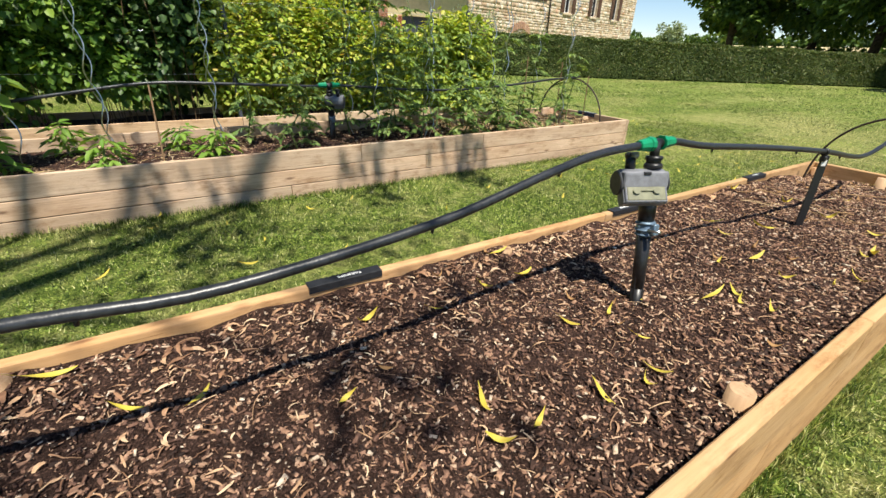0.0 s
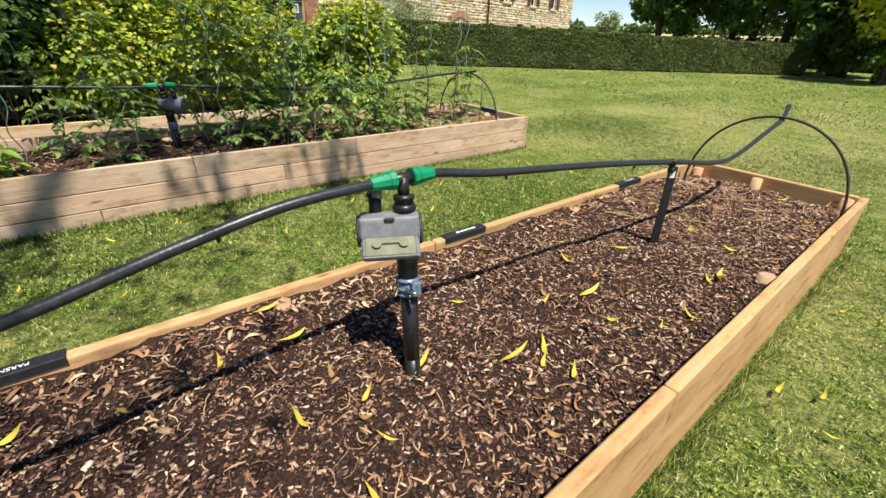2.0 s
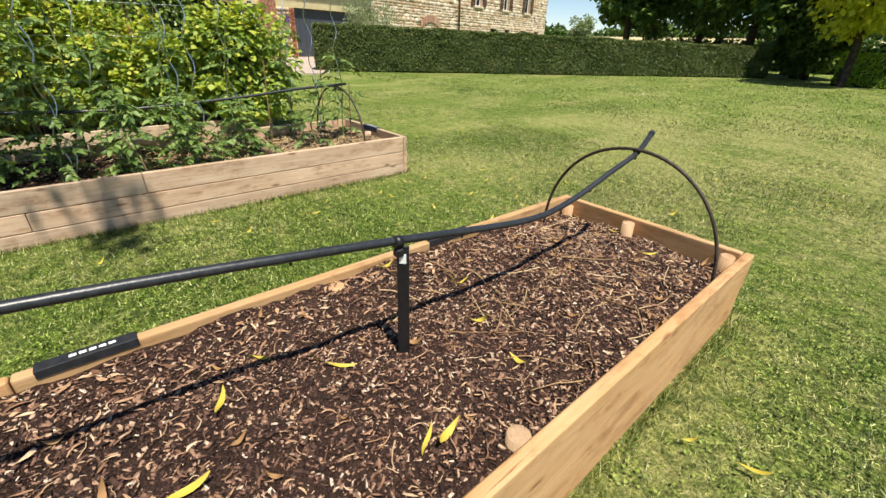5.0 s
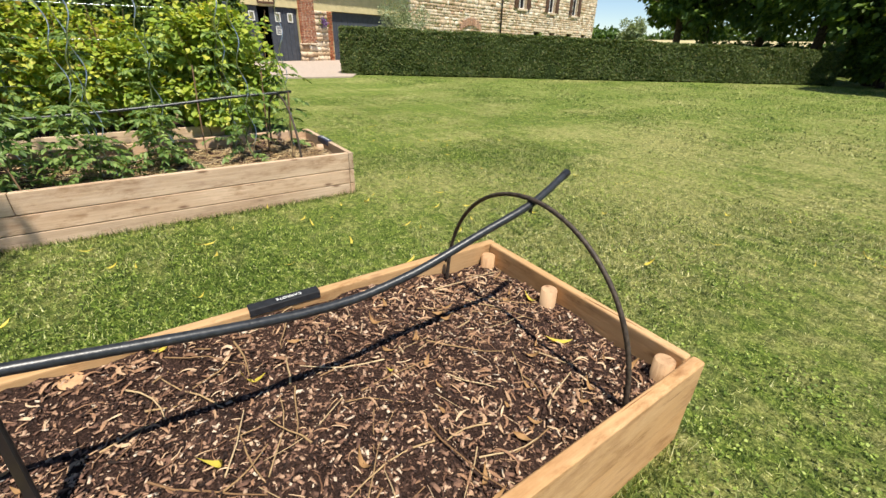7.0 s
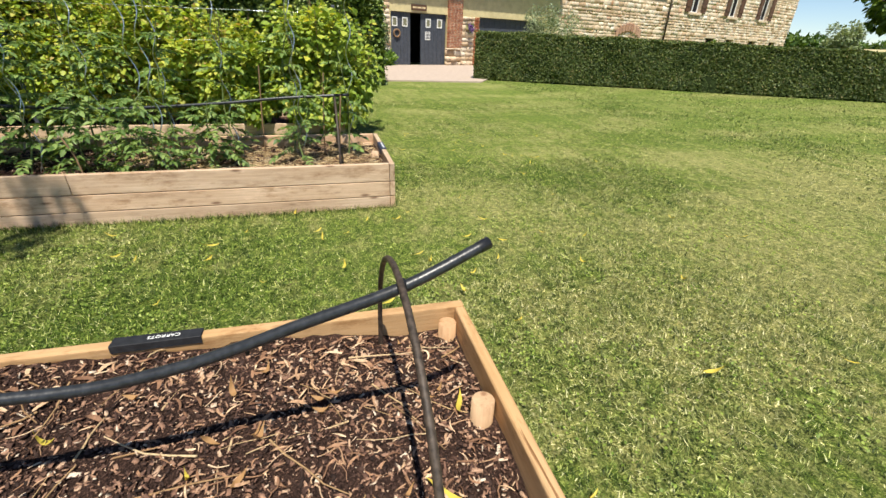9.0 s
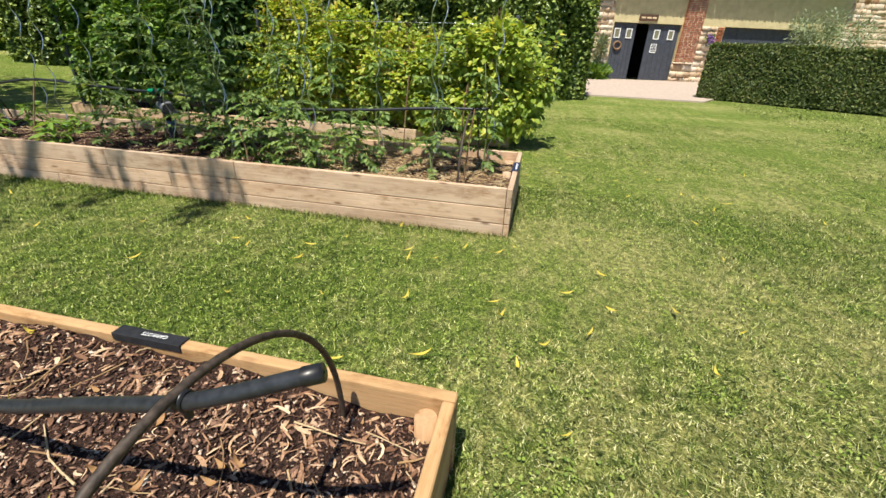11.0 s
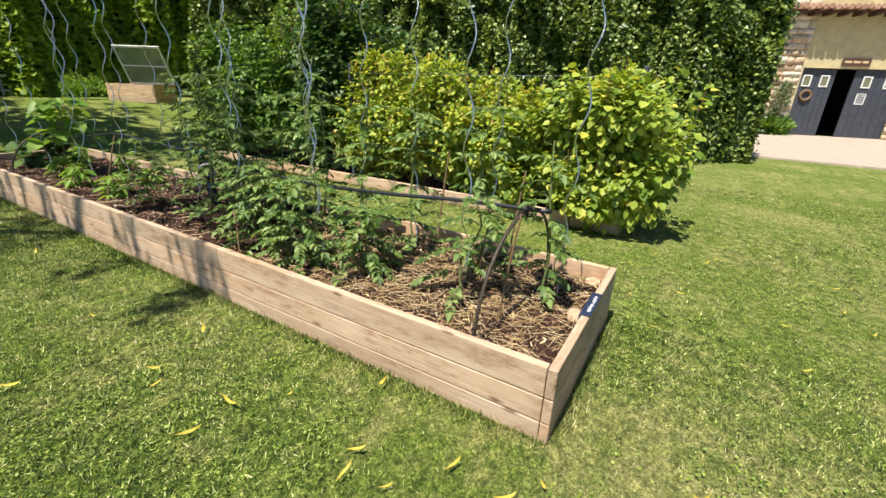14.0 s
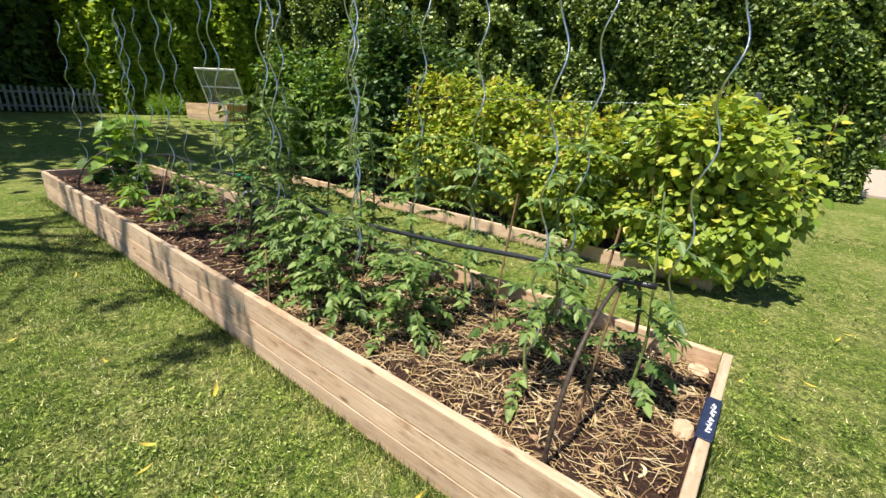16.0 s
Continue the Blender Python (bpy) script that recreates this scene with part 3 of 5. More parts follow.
def curls(name, p, l0, l1, r, material, label, bend=0.6, lift=0.25, b=BED_A):
    """Thin bent stalks lying about."""
    vs, fs, n = [], [], 0
    for q in p:
        ln = rng.uniform(l0, l1)
        a = rng.uniform(0, 2 * np.pi)
        pts = []
        pos = np.array(q) + [0, 0, r + 0.006]
        k = 5
        turn = rng.normal(0, bend)
        for i in range(k):
            pts.append(pos.copy())
            a += turn / k + rng.normal(0, bend * 0.25)
            pos = pos + ln / k * np.array([np.cos(a), np.sin(a), lift * rng.normal(0, 0.35)])
            pos[2] = max(pos[2], q[2] + r)
            pos[0] = min(max(pos[0], b["x0"] + 0.052), b["x1"] - 0.052 - SPLAY * pos[1] * (b is BED_A))
            pos[1] = min(pos[1], b["y1"] - 0.055)
        v, f = tube_arrays(pts, r * np.linspace(1.2, 0.6, k) * rng.uniform(0.6, 1.4), 4)
        vs.append(v), fs.append(f + n)
        n += len(v)
    return tagged(put(name, mesh_np(name, np.concatenate(vs), np.concatenate(fs)), material), label, "mulch", kind="stuff")


curls("dry_twigs", strew(700, BED_A, SOIL_A), 0.03, 0.12, 0.0019, M_LITTER, "thin dry twigs and curled bark strips on the mulch", 1.2)
curls("dry_twigs", strew(70, BED_A, SOIL_A, 0.1, -1.8, -0.1), 0.15, 0.42, 0.0026, M_TWIG, "long straw-coloured stalks on the mulch", 0.5)
curls("straw_mulch", strew(3000, BED_B, SOIL_B + 0.01, 0.06, -2.3, -0.05), 0.04, 0.2, 0.0015, M_STRAW, "pale yellow straw strewn between the tomato plants", 0.5, 0.5, BED_B)
curls("straw_mulch", strew(400, BED_B, SOIL_B, 0.06, -7.5, -2.3), 0.08, 0.25, 0.0022, M_STRAW, "thin pale straw further along the tomato bed", 0.5, 0.4, BED_B)



def shreds(name, p, l0, l1, w, material, label):
    """Dry curled leaf and bark strips: thin ribbons that bend and twist."""
    n, k = len(p), 5
    a = rng.uniform(0, 6.283, n)
    ln, tw = rng.uniform(l0, l1, n), rng.normal(0, 1.6, n)
    turn, arch = rng.normal(0, 0.7, n), rng.uniform(0.0, 0.35, n)
    wd = w * rng.uniform(0.4, 1.3, n)
    rows = []
    for i in range(k):
        u = i / (k - 1)
        b = a + turn * (u - 0.5)
        mid = p + np.column_stack([np.cos(b) * ln * (u - 0.5), np.sin(b) * ln * (u - 0.5), 0.008 + arch * ln * (0.25 - (u - 0.5) ** 2) * 2])
        q = tw * (u - 0.5)
        side = np.column_stack([-np.sin(b) * np.cos(q), np.cos(b) * np.cos(q), np.sin(q)]) * (wd * (0.35 + math.sin(math.pi * (0.12 + 0.76 * u))))[:, None]
        rows += [mid - side, mid + side]
    v = np.stack(rows, 1).reshape(-1, 3)
    m = np.array([[2 * i, 2 * i + 1, 2 * i + 3, 2 * i + 2] for i in range(k - 1)])
    f = (np.arange(n)[:, None, None] * 2 * k + m[None]).reshape(-1, 4)
    return tagged(put(name, mesh_np(name, v, f), material), label, "mulch", kind="stuff")


shreds("leaf_litter", strew(1350, BED_A, SOIL_A, 0.09), 0.018, 0.055, 0.0025, M_LITTER, "curled tan strips of dry leaf and bark on the mulch")
edge_p = strew(420, BED_A, SOIL_A, 0.08)
edge_p[:, 0] = BED_A["x0"] + 0.08 + rng.exponential(0.09, len(edge_p))
edge_p[:, 2] = soil_height(edge_p[:, 0], edge_p[:, 1], SOIL_A)
shreds("leaf_litter", edge_p[edge_p[:, 0] < -0.4], 0.025, 0.075, 0.005, M_LITTER, "larger curled tan leaves gathered along the board")
shreds("leaf_litter", strew(150, BED_A, SOIL_A, 0.1, -0.95, -0.05), 0.025, 0.08, 0.0036, M_LITTER, "dry tan leaf pieces heaped at the bed's end")
shreds("leaf_litter", strew(260, BED_B, SOIL_B, 0.09, -3.0, -0.05), 0.03, 0.08, 0.0045, M_STRAW, "pale flattened straw pieces in the tomato bed")

# ---- house, barn and hedges ----
FACE = Matrix(((-0.2996, 0.954, 0, -26.0), (0.954, 0.2996, 0, 0.0), (0, 0, 1, 0), (0, 0, 0, 1)))


def face_box(u0, u1, d0, d1, z0, z1, bevel=0.0):
    """A box on the facade: u along the wall, d out of it towards the lawn, z up."""
    return box((u1 - u0, d1 - d0, z1 - z0), bevel, ((u0 + u1) / 2, (d0 + d1) / 2, (z0 + z1) / 2))


def stones(name, u0, u1, z0, z1, course, length, material, parent, holes=(), depth=0.05, label="", kind="", jit=0.25, uneven=0.5):
    """Coursed rubble: each stone a bevelled block that stands a little proud."""
    vs, fs, n = [], [], 0
    z = z0
    while z < z1 - 0.03:
        h = min(course * rng.uniform(1 - jit, 1 + jit), z1 - z)
        u = u0 - rng.uniform(0, length * 0.4)
        while u < u1:
            w = length * rng.uniform(1 - 2 * jit, 1 + 2 * jit)
            a, b = max(u, u0), min(u + w, u1)
            u += w
            g = 0.007
            if b - a < 0.08:
                continue
            if any(a < hu1 and b > hu0 and z < hz1 and z + h > hz0 for hu0, hu1, hz0, hz1 in holes):
                cuts = [(hu0, hu1) for hu0, hu1, hz0, hz1 in holes if a < hu1 and b > hu0 and z < hz1 and z + h > hz0]
                hu0, hu1 = cuts[0]
                if a < hu0 - 0.08:
                    b = hu0
                elif b > hu1 + 0.08:
                    a = hu1
                else:
                    continue
            d = depth * rng.uniform(1 - uneven, 1 + uneven)
            e = min(0.03, h * 0.2)
            q = rng.normal(0, 0.012 if jit < 0.3 else 0.028, (4, 2)) * (course / 0.25)
            back = np.array([[a + g, 0.0, z + g], [b - g, 0.0, z + g], [b - g, 0.0, z + h - g], [a + g, 0.0, z + h - g]])
            front = np.array([[a + g + e, d, z + g + e], [b - g - e, d, z + g + e], [b - g - e, d, z + h - g - e], [a + g + e, d, z + h - g - e]])
            front[:, 0] += q[:, 0]
            front[:, 2] += q[:, 1]
            vs += [back, front]
            fs.append(np.array([[4, 5, 6, 7], [0, 1, 5, 4], [1, 2, 6, 5], [2, 3, 7, 6], [3, 0, 4, 7]]) + n)
            n += 8
        z += h
    ob = put(name, mesh_np(name, np.concatenate(vs), np.concatenate(fs)), material, parent, label)
    return tagged(ob, kind=kind)


def wall_with_holes(name, u0, u1, z0, z1, thick, holes, material, parent, label=""):
    """A thick wall pierced by its openings, as butted blocks."""
    us = sorted({u0, u1, *[h[0] for h in holes], *[h[1] for h in holes]})
    zs = sorted({z0, z1, *[h[2] for h in holes], *[h[3] for h in holes]})
    blocks = []
    for a, b in zip(us, us[1:]):
        run = None
        for c, d in zip(zs, zs[1:]):
            open_here = any(h[0] <= a and b <= h[1] and h[2] <= c and d <= h[3] for h in holes)
            if not open_here:
                run = (run[0], d) if run else (c, d)
            if (open_here or d == z1) and run:
                blocks.append(face_box(a, b, -thick, 0, *run))
                run = None
    return part(name, join(*blocks), material, parent, label)


def house():
    h = thing("farmhouse", "honey-coloured rubble stone farmhouse with dark shuttered windows", "house")
    h.matrix_world = FACE
    wins = [(33.2, 34.9), (39.9, 41.6), (46.2, 47.9)]
    low = [(37.2, 38.6), (41.0, 42.1), (45.6, 47.0), (50.3, 51.5)]
    holes = [(a, b, 4.5, 7.6) for a, b in wins] + [(a, b, 1.3, 2.5) for a, b in low]
    wall_with_holes("wall", 17.0, 54.0, -0.1, 9.5, 0.6, holes, M_MORTAR, h)
    stones("stonework", 17.0, 54.0, 0.0, 8.0, 0.27, 0.42, M_STONE, h, holes + [(20.5, 29.6, 5.15, 9.4)], 0.035, kind="stuff", jit=0.38)
    for a, b in wins:
        w = part("window", join(face_box(a, b, -0.32, -0.25, 4.5, 4.6), face_box(a, b, -0.32, -0.25, 7.5, 7.6), face_box(a, a + 0.1, -0.32, -0.25, 4.6, 7.5), face_box(b - 0.1, b, -0.32, -0.25, 4.6, 7.5), face_box((a + b) / 2 - 0.05, (a + b) / 2 + 0.05, -0.32, -0.25, 4.6, 7.5)), M_WHITE, h)
        part("pane", face_box(a + 0.1, b - 0.1, -0.31, -0.3, 4.6, 7.5), M_INSIDE, w)
        part("sill", face_box(a - 0.2, b + 0.2, 0.0, 0.16, 4.3, 4.5, 0.02), M_STONE, w, "pale stone sill")
        for u in (a - 0.78, b + 0.03):
            part("shutter", join(face_box(u, u + 0.75, 0.09, 0.14, 4.5, 7.6, 0.01), face_box(u, u + 0.75, 0.14, 0.17, 4.9, 5.05), face_box(u, u + 0.75, 0.14, 0.17, 7.0, 7.15)), M_SHUTTER, h, "dark brown wooden shutter")
    for a, b in low:
        w = part("window", join(face_box(a, b, -0.3, -0.24, 1.3, 1.38), face_box(a, b, -0.3, -0.24, 2.42, 2.5), face_box(a, a + 0.08, -0.3, -0.24, 1.38, 2.42), face_box(b - 0.08, b, -0.3, -0.24, 1.38, 2.42)), M_SHUTTER, h)
        part("pane", face_box(a + 0.08, b - 0.08, -0.29, -0.28, 1.38, 2.42), M_INSIDE, w)
        part("lintel", face_box(a - 0.25, b + 0.25, 0.0, 0.1, 2.52, 2.85, 0.02), M_STONE, w, "pale stone lintel")
    for i in range(22):
        u = 20.55 + i * 0.41
        part("cladding_board", face_box(u, u + 0.39, 0.0, 0.08, 5.2, 9.4, 0.01), M_SHUTTER, h, "dark vertical boarding")
    part("drainpipe", join(cyl(0.07, 0.07, 9.0, (30.0, 0.2, 0.2), "z", 10), face_box(29.85, 30.15, 0.0, 0.16, 3.0, 3.06), face_box(29.85, 30.15, 0.0, 0.16, 6.0, 6.06)), M_RUST, h)
    part("arch", join(*[face_box(23.6 + 0.36 * i, 23.92 + 0.36 * i, 0.06, 0.13, 2.15 + 0.5 * math.sin((i + 0.5) / 9 * math.pi), 2.75 + 0.5 * math.sin((i + 0.5) / 9 * math.pi), 0.03) for i in range(9)]), M_TILE, h, "flat arch of worn pinkish brick")
    roof = bmesh.new()
    q = [roof.verts.new(c) for c in ((16.6, 0.6, 9.4), (54.5, 0.6, 9.4), (54.5, -5, 12.4), (16.6, -5, 12.4), (16.6, -10.6, 9.4), (54.5, -10.6, 9.4))]
    roof.faces.new((q[0], q[1], q[2], q[3])), roof.faces.new((q[3], q[2], q[5], q[4]))
    bmesh.ops.solidify(roof, geom=roof.faces[:], thickness=0.15)
    part("roof", roof, M_TILE, h)
    part("side_wall", join(face_box(53.4, 54.0, -10, -0.6, -0.1, 9.5), face_box(17.0, 17.6, -10, -0.6, -0.1, 9.5), face_box(17.6, 53.4, -10, -9.5, -0.1, 9.5)), M_MORTAR, h)
    return h


def barn():
    h = thing("barn", "cream rendered barn with dark double doors and brick pier", "barn")
    h.matrix_world = FACE
    for a, b, z0, z1 in ((0.6, 3.62, -0.1, 2.88), (7.49, 9.98, -0.1, 2.88), (15.6, 17.0, -0.1, 2.88), (0.6, 17.0, 2.88, 6.2)):
        part("wall", face_box(a, b, -0.5, 0, z0, z1), M_RENDER, h)
    stones("stone", 8.6, 9.55, 0.0, 2.86, 0.3, 0.45, M_STONE, h, depth=0.09, kind="stuff", label="rough honey-coloured stones")
    stones("stone", 7.4, 8.6, 0.0, 1.05, 0.34, 0.55, M_STONE, h, depth=0.2, kind="stuff", label="rough honey-coloured stones")
    stones("stone", 1.2, 3.55, 0.0, 6.0, 0.3, 0.5, M_STONE, h, depth=0.09, kind="stuff", label="rough honey-coloured stones")
    part("pier_core", face_box(7.55, 8.58, 0.0, 0.1, 1.05, 6.0), M_MORTAR, h)
    stones("brickwork", 7.5, 8.6, 1.05, 6.0, 0.085, 0.25, M_BRICK, h, depth=0.125, uneven=0.1, kind="stuff", label="red brick pier", jit=0.06)
    stones("brickwork", 9.57, 9.97, 0.0, 2.86, 0.085, 0.22, M_BRICK, h, depth=0.05, kind="stuff", label="brick quoin strip", jit=0.06)
    for a, b, first in ((3.64, 4.98, 1), (5.70, 7.47, 0)):
        d = part("door", face_box(a, b, -0.22, -0.165, 0.05, 2.86), M_DOOR, h, "dark blue-grey boarded barn door")
        for i in range(6):
            part("board", face_box(a + (b - a) / 6 * i, a + (b - a) / 6 * (i + 1) - 0.012, -0.165, -0.14, 0.05, 2.86, 0.005), M_DOOR, d)
        for f in (0.22, 0.72) if first else (0.28, 0.74):
            u = a + (b - a) * f
            part("window_frame", join(face_box(u - 0.17, u + 0.17, -0.14, -0.11, 2.12, 2.17), face_box(u - 0.17, u + 0.17, -0.14, -0.11, 2.55, 2.6), face_box(u - 0.17, u - 0.12, -0.14, -0.11, 2.17, 2.55), face_box(u + 0.12, u + 0.17, -0.14, -0.11, 2.17, 2.55)), M_WHITE, d, "small white window frame")
            part("pane", face_box(u - 0.12, u + 0.12, -0.139, -0.13, 2.17, 2.55), M_GREYL, d)
    part("interior", join(face_box(3.0, 16.0, -4.2, -4.0, 0, 2.9), face_box(3.0, 16.0, -4.2, -0.5, 2.9, 3.0), face_box(2.8, 3.0, -4.2, -0.5, 0, 3), face_box(16, 16.2, -4.2, -0.5, 0, 3)), M_INSIDE, h)
    # Dark boards added across the open bay in place of its inner shade.
    for i in range(12):
        u = 10.02 + i * 0.46
        part("door_board", face_box(u, u + 0.45, -0.3, -0.24, 0.05, 2.86, 0.006), M_DOOR, h)
    # roof edge: rafters and half-round tiles
    for i in range(30):
        u = 0.9 + i * 0.55
        part("rafter", face_box(u, u + 0.12, 0.0, 0.62, 4.85, 5.0), M_SHUTTER, h)
    tiles = []
    for i in range(74):
        tiles.append(cyl(0.125, 0.105, 1.1, (0.7 + 0.222 * i, -0.35, 5.12 + 0.03 * (i % 2)), "y", 8))
    ob = part("tile_edge", join(*tiles), M_TILE, h, "row of half-round clay tiles")
    tagged(ob, kind="stuff")
    part("roof_board", face_box(0.6, 17.0, -0.3, 0.5, 5.0, 5.05), M_SHUTTER, h)
    s = tagged(part("wall_sign", face_box(4.95, 6.0, 0.004, 0.05, 2.98, 3.3, 0.01), M_SHUTTER, None), "small brown wooden sign over the barn doors", "sign")
    s.matrix_world = FACE
    for i, (a, b) in enumerate(((5.05, 5.3), (5.36, 5.62), (5.68, 5.9))):
        part("lettering", face_box(a, b, 0.05, 0.055, 3.1, 3.18), M_STRAW, s, "worn pale lettering")
    n = tagged(part("notice", join(face_box(6.0, 6.35, -0.138, -0.12, 1.45, 1.9)), M_WHITE, None), "small framed notice pinned to the barn door", "notice")
    n.matrix_world = FACE
    part("print", join(*[face_box(6.04, 6.31, -0.12, -0.117, 1.5 + 0.08 * i, 1.55 + 0.08 * i) for i in range(5)]), M_DOOR, n)
    return h


house(), barn()


def slab():
    bm = bmesh.new()
    pts = ((-16.2, -1.0), (-16.15, 1.5), (-15.95, 5.3), (-17.6, 6.2), (-20.0, 12.0), (-31.0, 15.0), (-26.3, 0.6), (-26.0, -6.0), (-17.5, -6.0))
    f = bm.faces.new([bm.verts.new((x, y, 0.035)) for x, y in pts])
    bmesh.ops.recalc_face_normals(bm, faces=[f])
    low = bmesh.ops.extrude_face_region(bm, geom=[f])
    bmesh.ops.translate(bm, vec=(0, 0, -0.1), verts=[v for v in low["geom"] if isinstance(v, bmesh.types.BMVert)])
    tagged(part("pavement", bm, M_PATH, None), "pale pinkish concrete apron before the barn", "pavement", kind="structure")


slab()


def clipped_hedge(name, p0, p1, w, h0, h1, n, label, size=0.07, material=M_HEDGE):
    h = thing(name, label, "hedge")
    p0, p1 = np.array(p0, float), np.array(p1, float)
    d = p1 - p0
    ln = np.linalg.norm(d)
    d /= ln
    o = np.array([d[1], -d[0]])
    k = int(ln / 0.5)
    s = np.linspace(0, ln, k)
    prof = np.array([(-0.5, 0), (-0.52, 0.5), (-0.47, 0.93), (-0.38, 1.0), (0.38, 1.0), (0.47, 0.93), (0.52, 0.5), (0.5, 0)])
    ht = (h0 + (h1 - h0) * s / ln)[:, None]
    wob = rng.normal(0, 0.03, (k, 8))
    off = prof[None, :, 0] * (w - 0.16) + wob
    v = np.stack([p0[0] + s[:, None] * d[0] + off * o[0], p0[1] + s[:, None] * d[1] + off * o[1], prof[None, :, 1] * (ht - 0.07) + wob * 0.5 - 0.02], -1).reshape(-1, 3)
    i = (np.arange(k - 1)[:, None] * 8 + np.arange(7)[None]).ravel()
    f = np.stack([i, i + 1, i + 9, i + 8], -1)
    ends = np.array([[0, 1, 2, 3], [0, 3, 4, 7], [7, 4, 5, 6]])
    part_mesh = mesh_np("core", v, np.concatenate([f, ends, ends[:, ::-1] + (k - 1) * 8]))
    put("core", part_mesh, M_CORE_SHADE, h)
    # leaves on front, back, top and ends
    side = rng.choice(5, n, p=(0.47, 0.12, 0.33, 0.04, 0.04))
    u, q = rng.uniform(0, ln, n), rng.random(n)
    hh = h0 + (h1 - h0) * u / ln
    low = 0.04
    z = np.where(side == 2, hh * 0.985, low + q * (hh - low))
    across = np.select([side == 0, side == 1, side == 2], [np.full(n, w / 2), np.full(n, -w / 2), (q - 0.5) * w], (rng.random(n) - 0.5) * w)
    across = across * np.where(side < 2, 1.0 - 0.22 * np.clip((q - 0.9) / 0.1, 0, 1) ** 2, 1.0)
    u = np.where(side == 3, 0, np.where(side == 4, ln, u))
    depth = rng.exponential(0.035, n)
    wave = 0.05 * np.sin(u * 1.9 + z * 2.3) + 0.035 * np.sin(u * 5.1 - z * 4.0)
    across = across + np.where(side < 2, np.sign(across) * (wave * 0.6 - depth), 0)
    z = z + np.where(side == 2, wave * 0.6 - depth, 0)
    at = np.stack([p0[0] + u * d[0] + across * o[0], p0[1] + u * d[1] + across * o[1], z], -1)
    out = np.select([(side == 0)[:, None], (side == 1)[:, None], (side == 2)[:, None], (side == 3)[:, None]],
                    [np.array([o[0], o[1], 0.3]), np.array([-o[0], -o[1], 0.3]), np.array([0, 0, 1.0]), np.array([-d[0], -d[1], 0.2])], np.array([d[0], d[1], 0.2]))
    way = unit(rand_dir(n) + 0.35 * out + np.array([0, 0, 0.3]))
    up = unit(out + 0.6 * rand_dir(n))
    leaves("foliage", at, way, up, size * rng.uniform(0.6, 1.4, n), material, h, outline=DIAMOND)
    return h


clipped_hedge("clipped_hedge", (-17.92, 5.77), (-6.75, 23.45), 1.1, 1.78, 1.3, 170000, "long neatly clipped dark green hedge across the lawn", 0.058)
# This hedge's face gets little sun; the lighter leaf paints the sunlight in.
clipped_hedge("clipped_hedge", (-3.5, 21.6), (7.0, 22.6), 1.0, 1.2, 1.2, 26000, "clipped green hedge running on past the trees", 0.075, M_SUNTINT_SHRUB)

# ---- shrub walls and trees ----


def shrub_wall(name, p0, p1, w, h, n, size, material, label, lump=0.35, category="hedge", aspect=OVAL):
    """A tall unclipped hedge: a core coloured dark as inner shade, and leaves on a lumpy skin."""
    s = thing(name, label, category)
    p0, p1 = np.array(p0, float), np.array(p1, float)
    d = p1 - p0
    ln = np.linalg.norm(d)
    d /= ln
    o = np.array([-d[1], d[0]])
    k = max(4, int(ln / 0.6))

    def skin(u, q, shrink):
        # q runs round the section: 0 foot of one side, 0.5 top, 1 foot of the other
        a = np.pi * q
        ax = -np.cos(a) * w / 2 * (1 - 0.12 * (1 - np.abs(np.cos(a))))
        az = h * np.sin(a) ** 0.45
        end = np.sqrt(np.clip(1 - (2 * u / ln - 1) ** 10, 0.02, 1))
        lumps = lump * (np.sin(u * 2.1 + 4 * q) * np.sin(u * 0.9 - 7 * q + 1) + 0.55 * np.sin(u * 4.7 + 11 * q) * np.sin(u * 3.3 - 9 * q))
        f = (1 + (lumps - shrink) / max(w / 2, 0.4)) * end
        zz = az * (1 + (lumps - shrink) * 0.5 / h) * (0.9 + 0.1 * end)
        x = p0[0] + u * d[0] + ax * f * o[0]
        y = p0[1] + u * d[1] + ax * f * o[1]
        return np.stack([x, y, zz + rise(x, y)], -1)

    us, qs = np.linspace(0, ln, k), np.linspace(0, 1, 13)
    gu, gq = np.meshgrid(us, qs, indexing="ij")
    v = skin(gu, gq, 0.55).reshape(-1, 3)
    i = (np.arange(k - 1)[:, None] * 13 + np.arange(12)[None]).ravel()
    put("core", mesh_np("core", v, np.stack([i, i + 1, i + 14, i + 13], -1)), M_CORE_SHADE, s)
    u, q = rng.uniform(0, ln, n), rng.uniform(0.02, 0.98, n)
    q = np.where(rng.random(n) < 0.78, 1 - np.arcsin(rng.random(n) ** (1 / 0.45)) / np.pi, q)
    dep = rng.exponential(0.11, n)
    hollow = np.sin(u * 5.3 + q * 31) * np.sin(u * 3.1 - q * 23 + 2) + 0.6 * np.sin(u * 11.3 + q * 47) * np.sin(u * 8.1 - q * 39)
    dep = dep + 0.5 * np.clip(-hollow + 0.05, 0, 0.8)
    at = skin(u, q, dep)
    e1, e2 = skin(u + 0.05, q, dep) - at, skin(u, np.clip(q + 0.01, 0, 1), dep) - at
    out = unit(np.cross(e2, e1))
    mid = np.stack([p0[0] + u * d[0], p0[1] + u * d[1], np.full(n, h * 0.3)], -1)
    out = np.where((np.sum(out * (at - mid), -1) < 0)[:, None], -out, out)
    ends = rng.random(n) < 0.07
    at[ends] += (np.where(u[ends] > ln / 2, 1, -1)[:, None] * 0.1) * np.array([d[0], d[1], 0])
    way = unit(rand_dir(n) + 0.7 * out + np.array([0, 0, -0.15]))
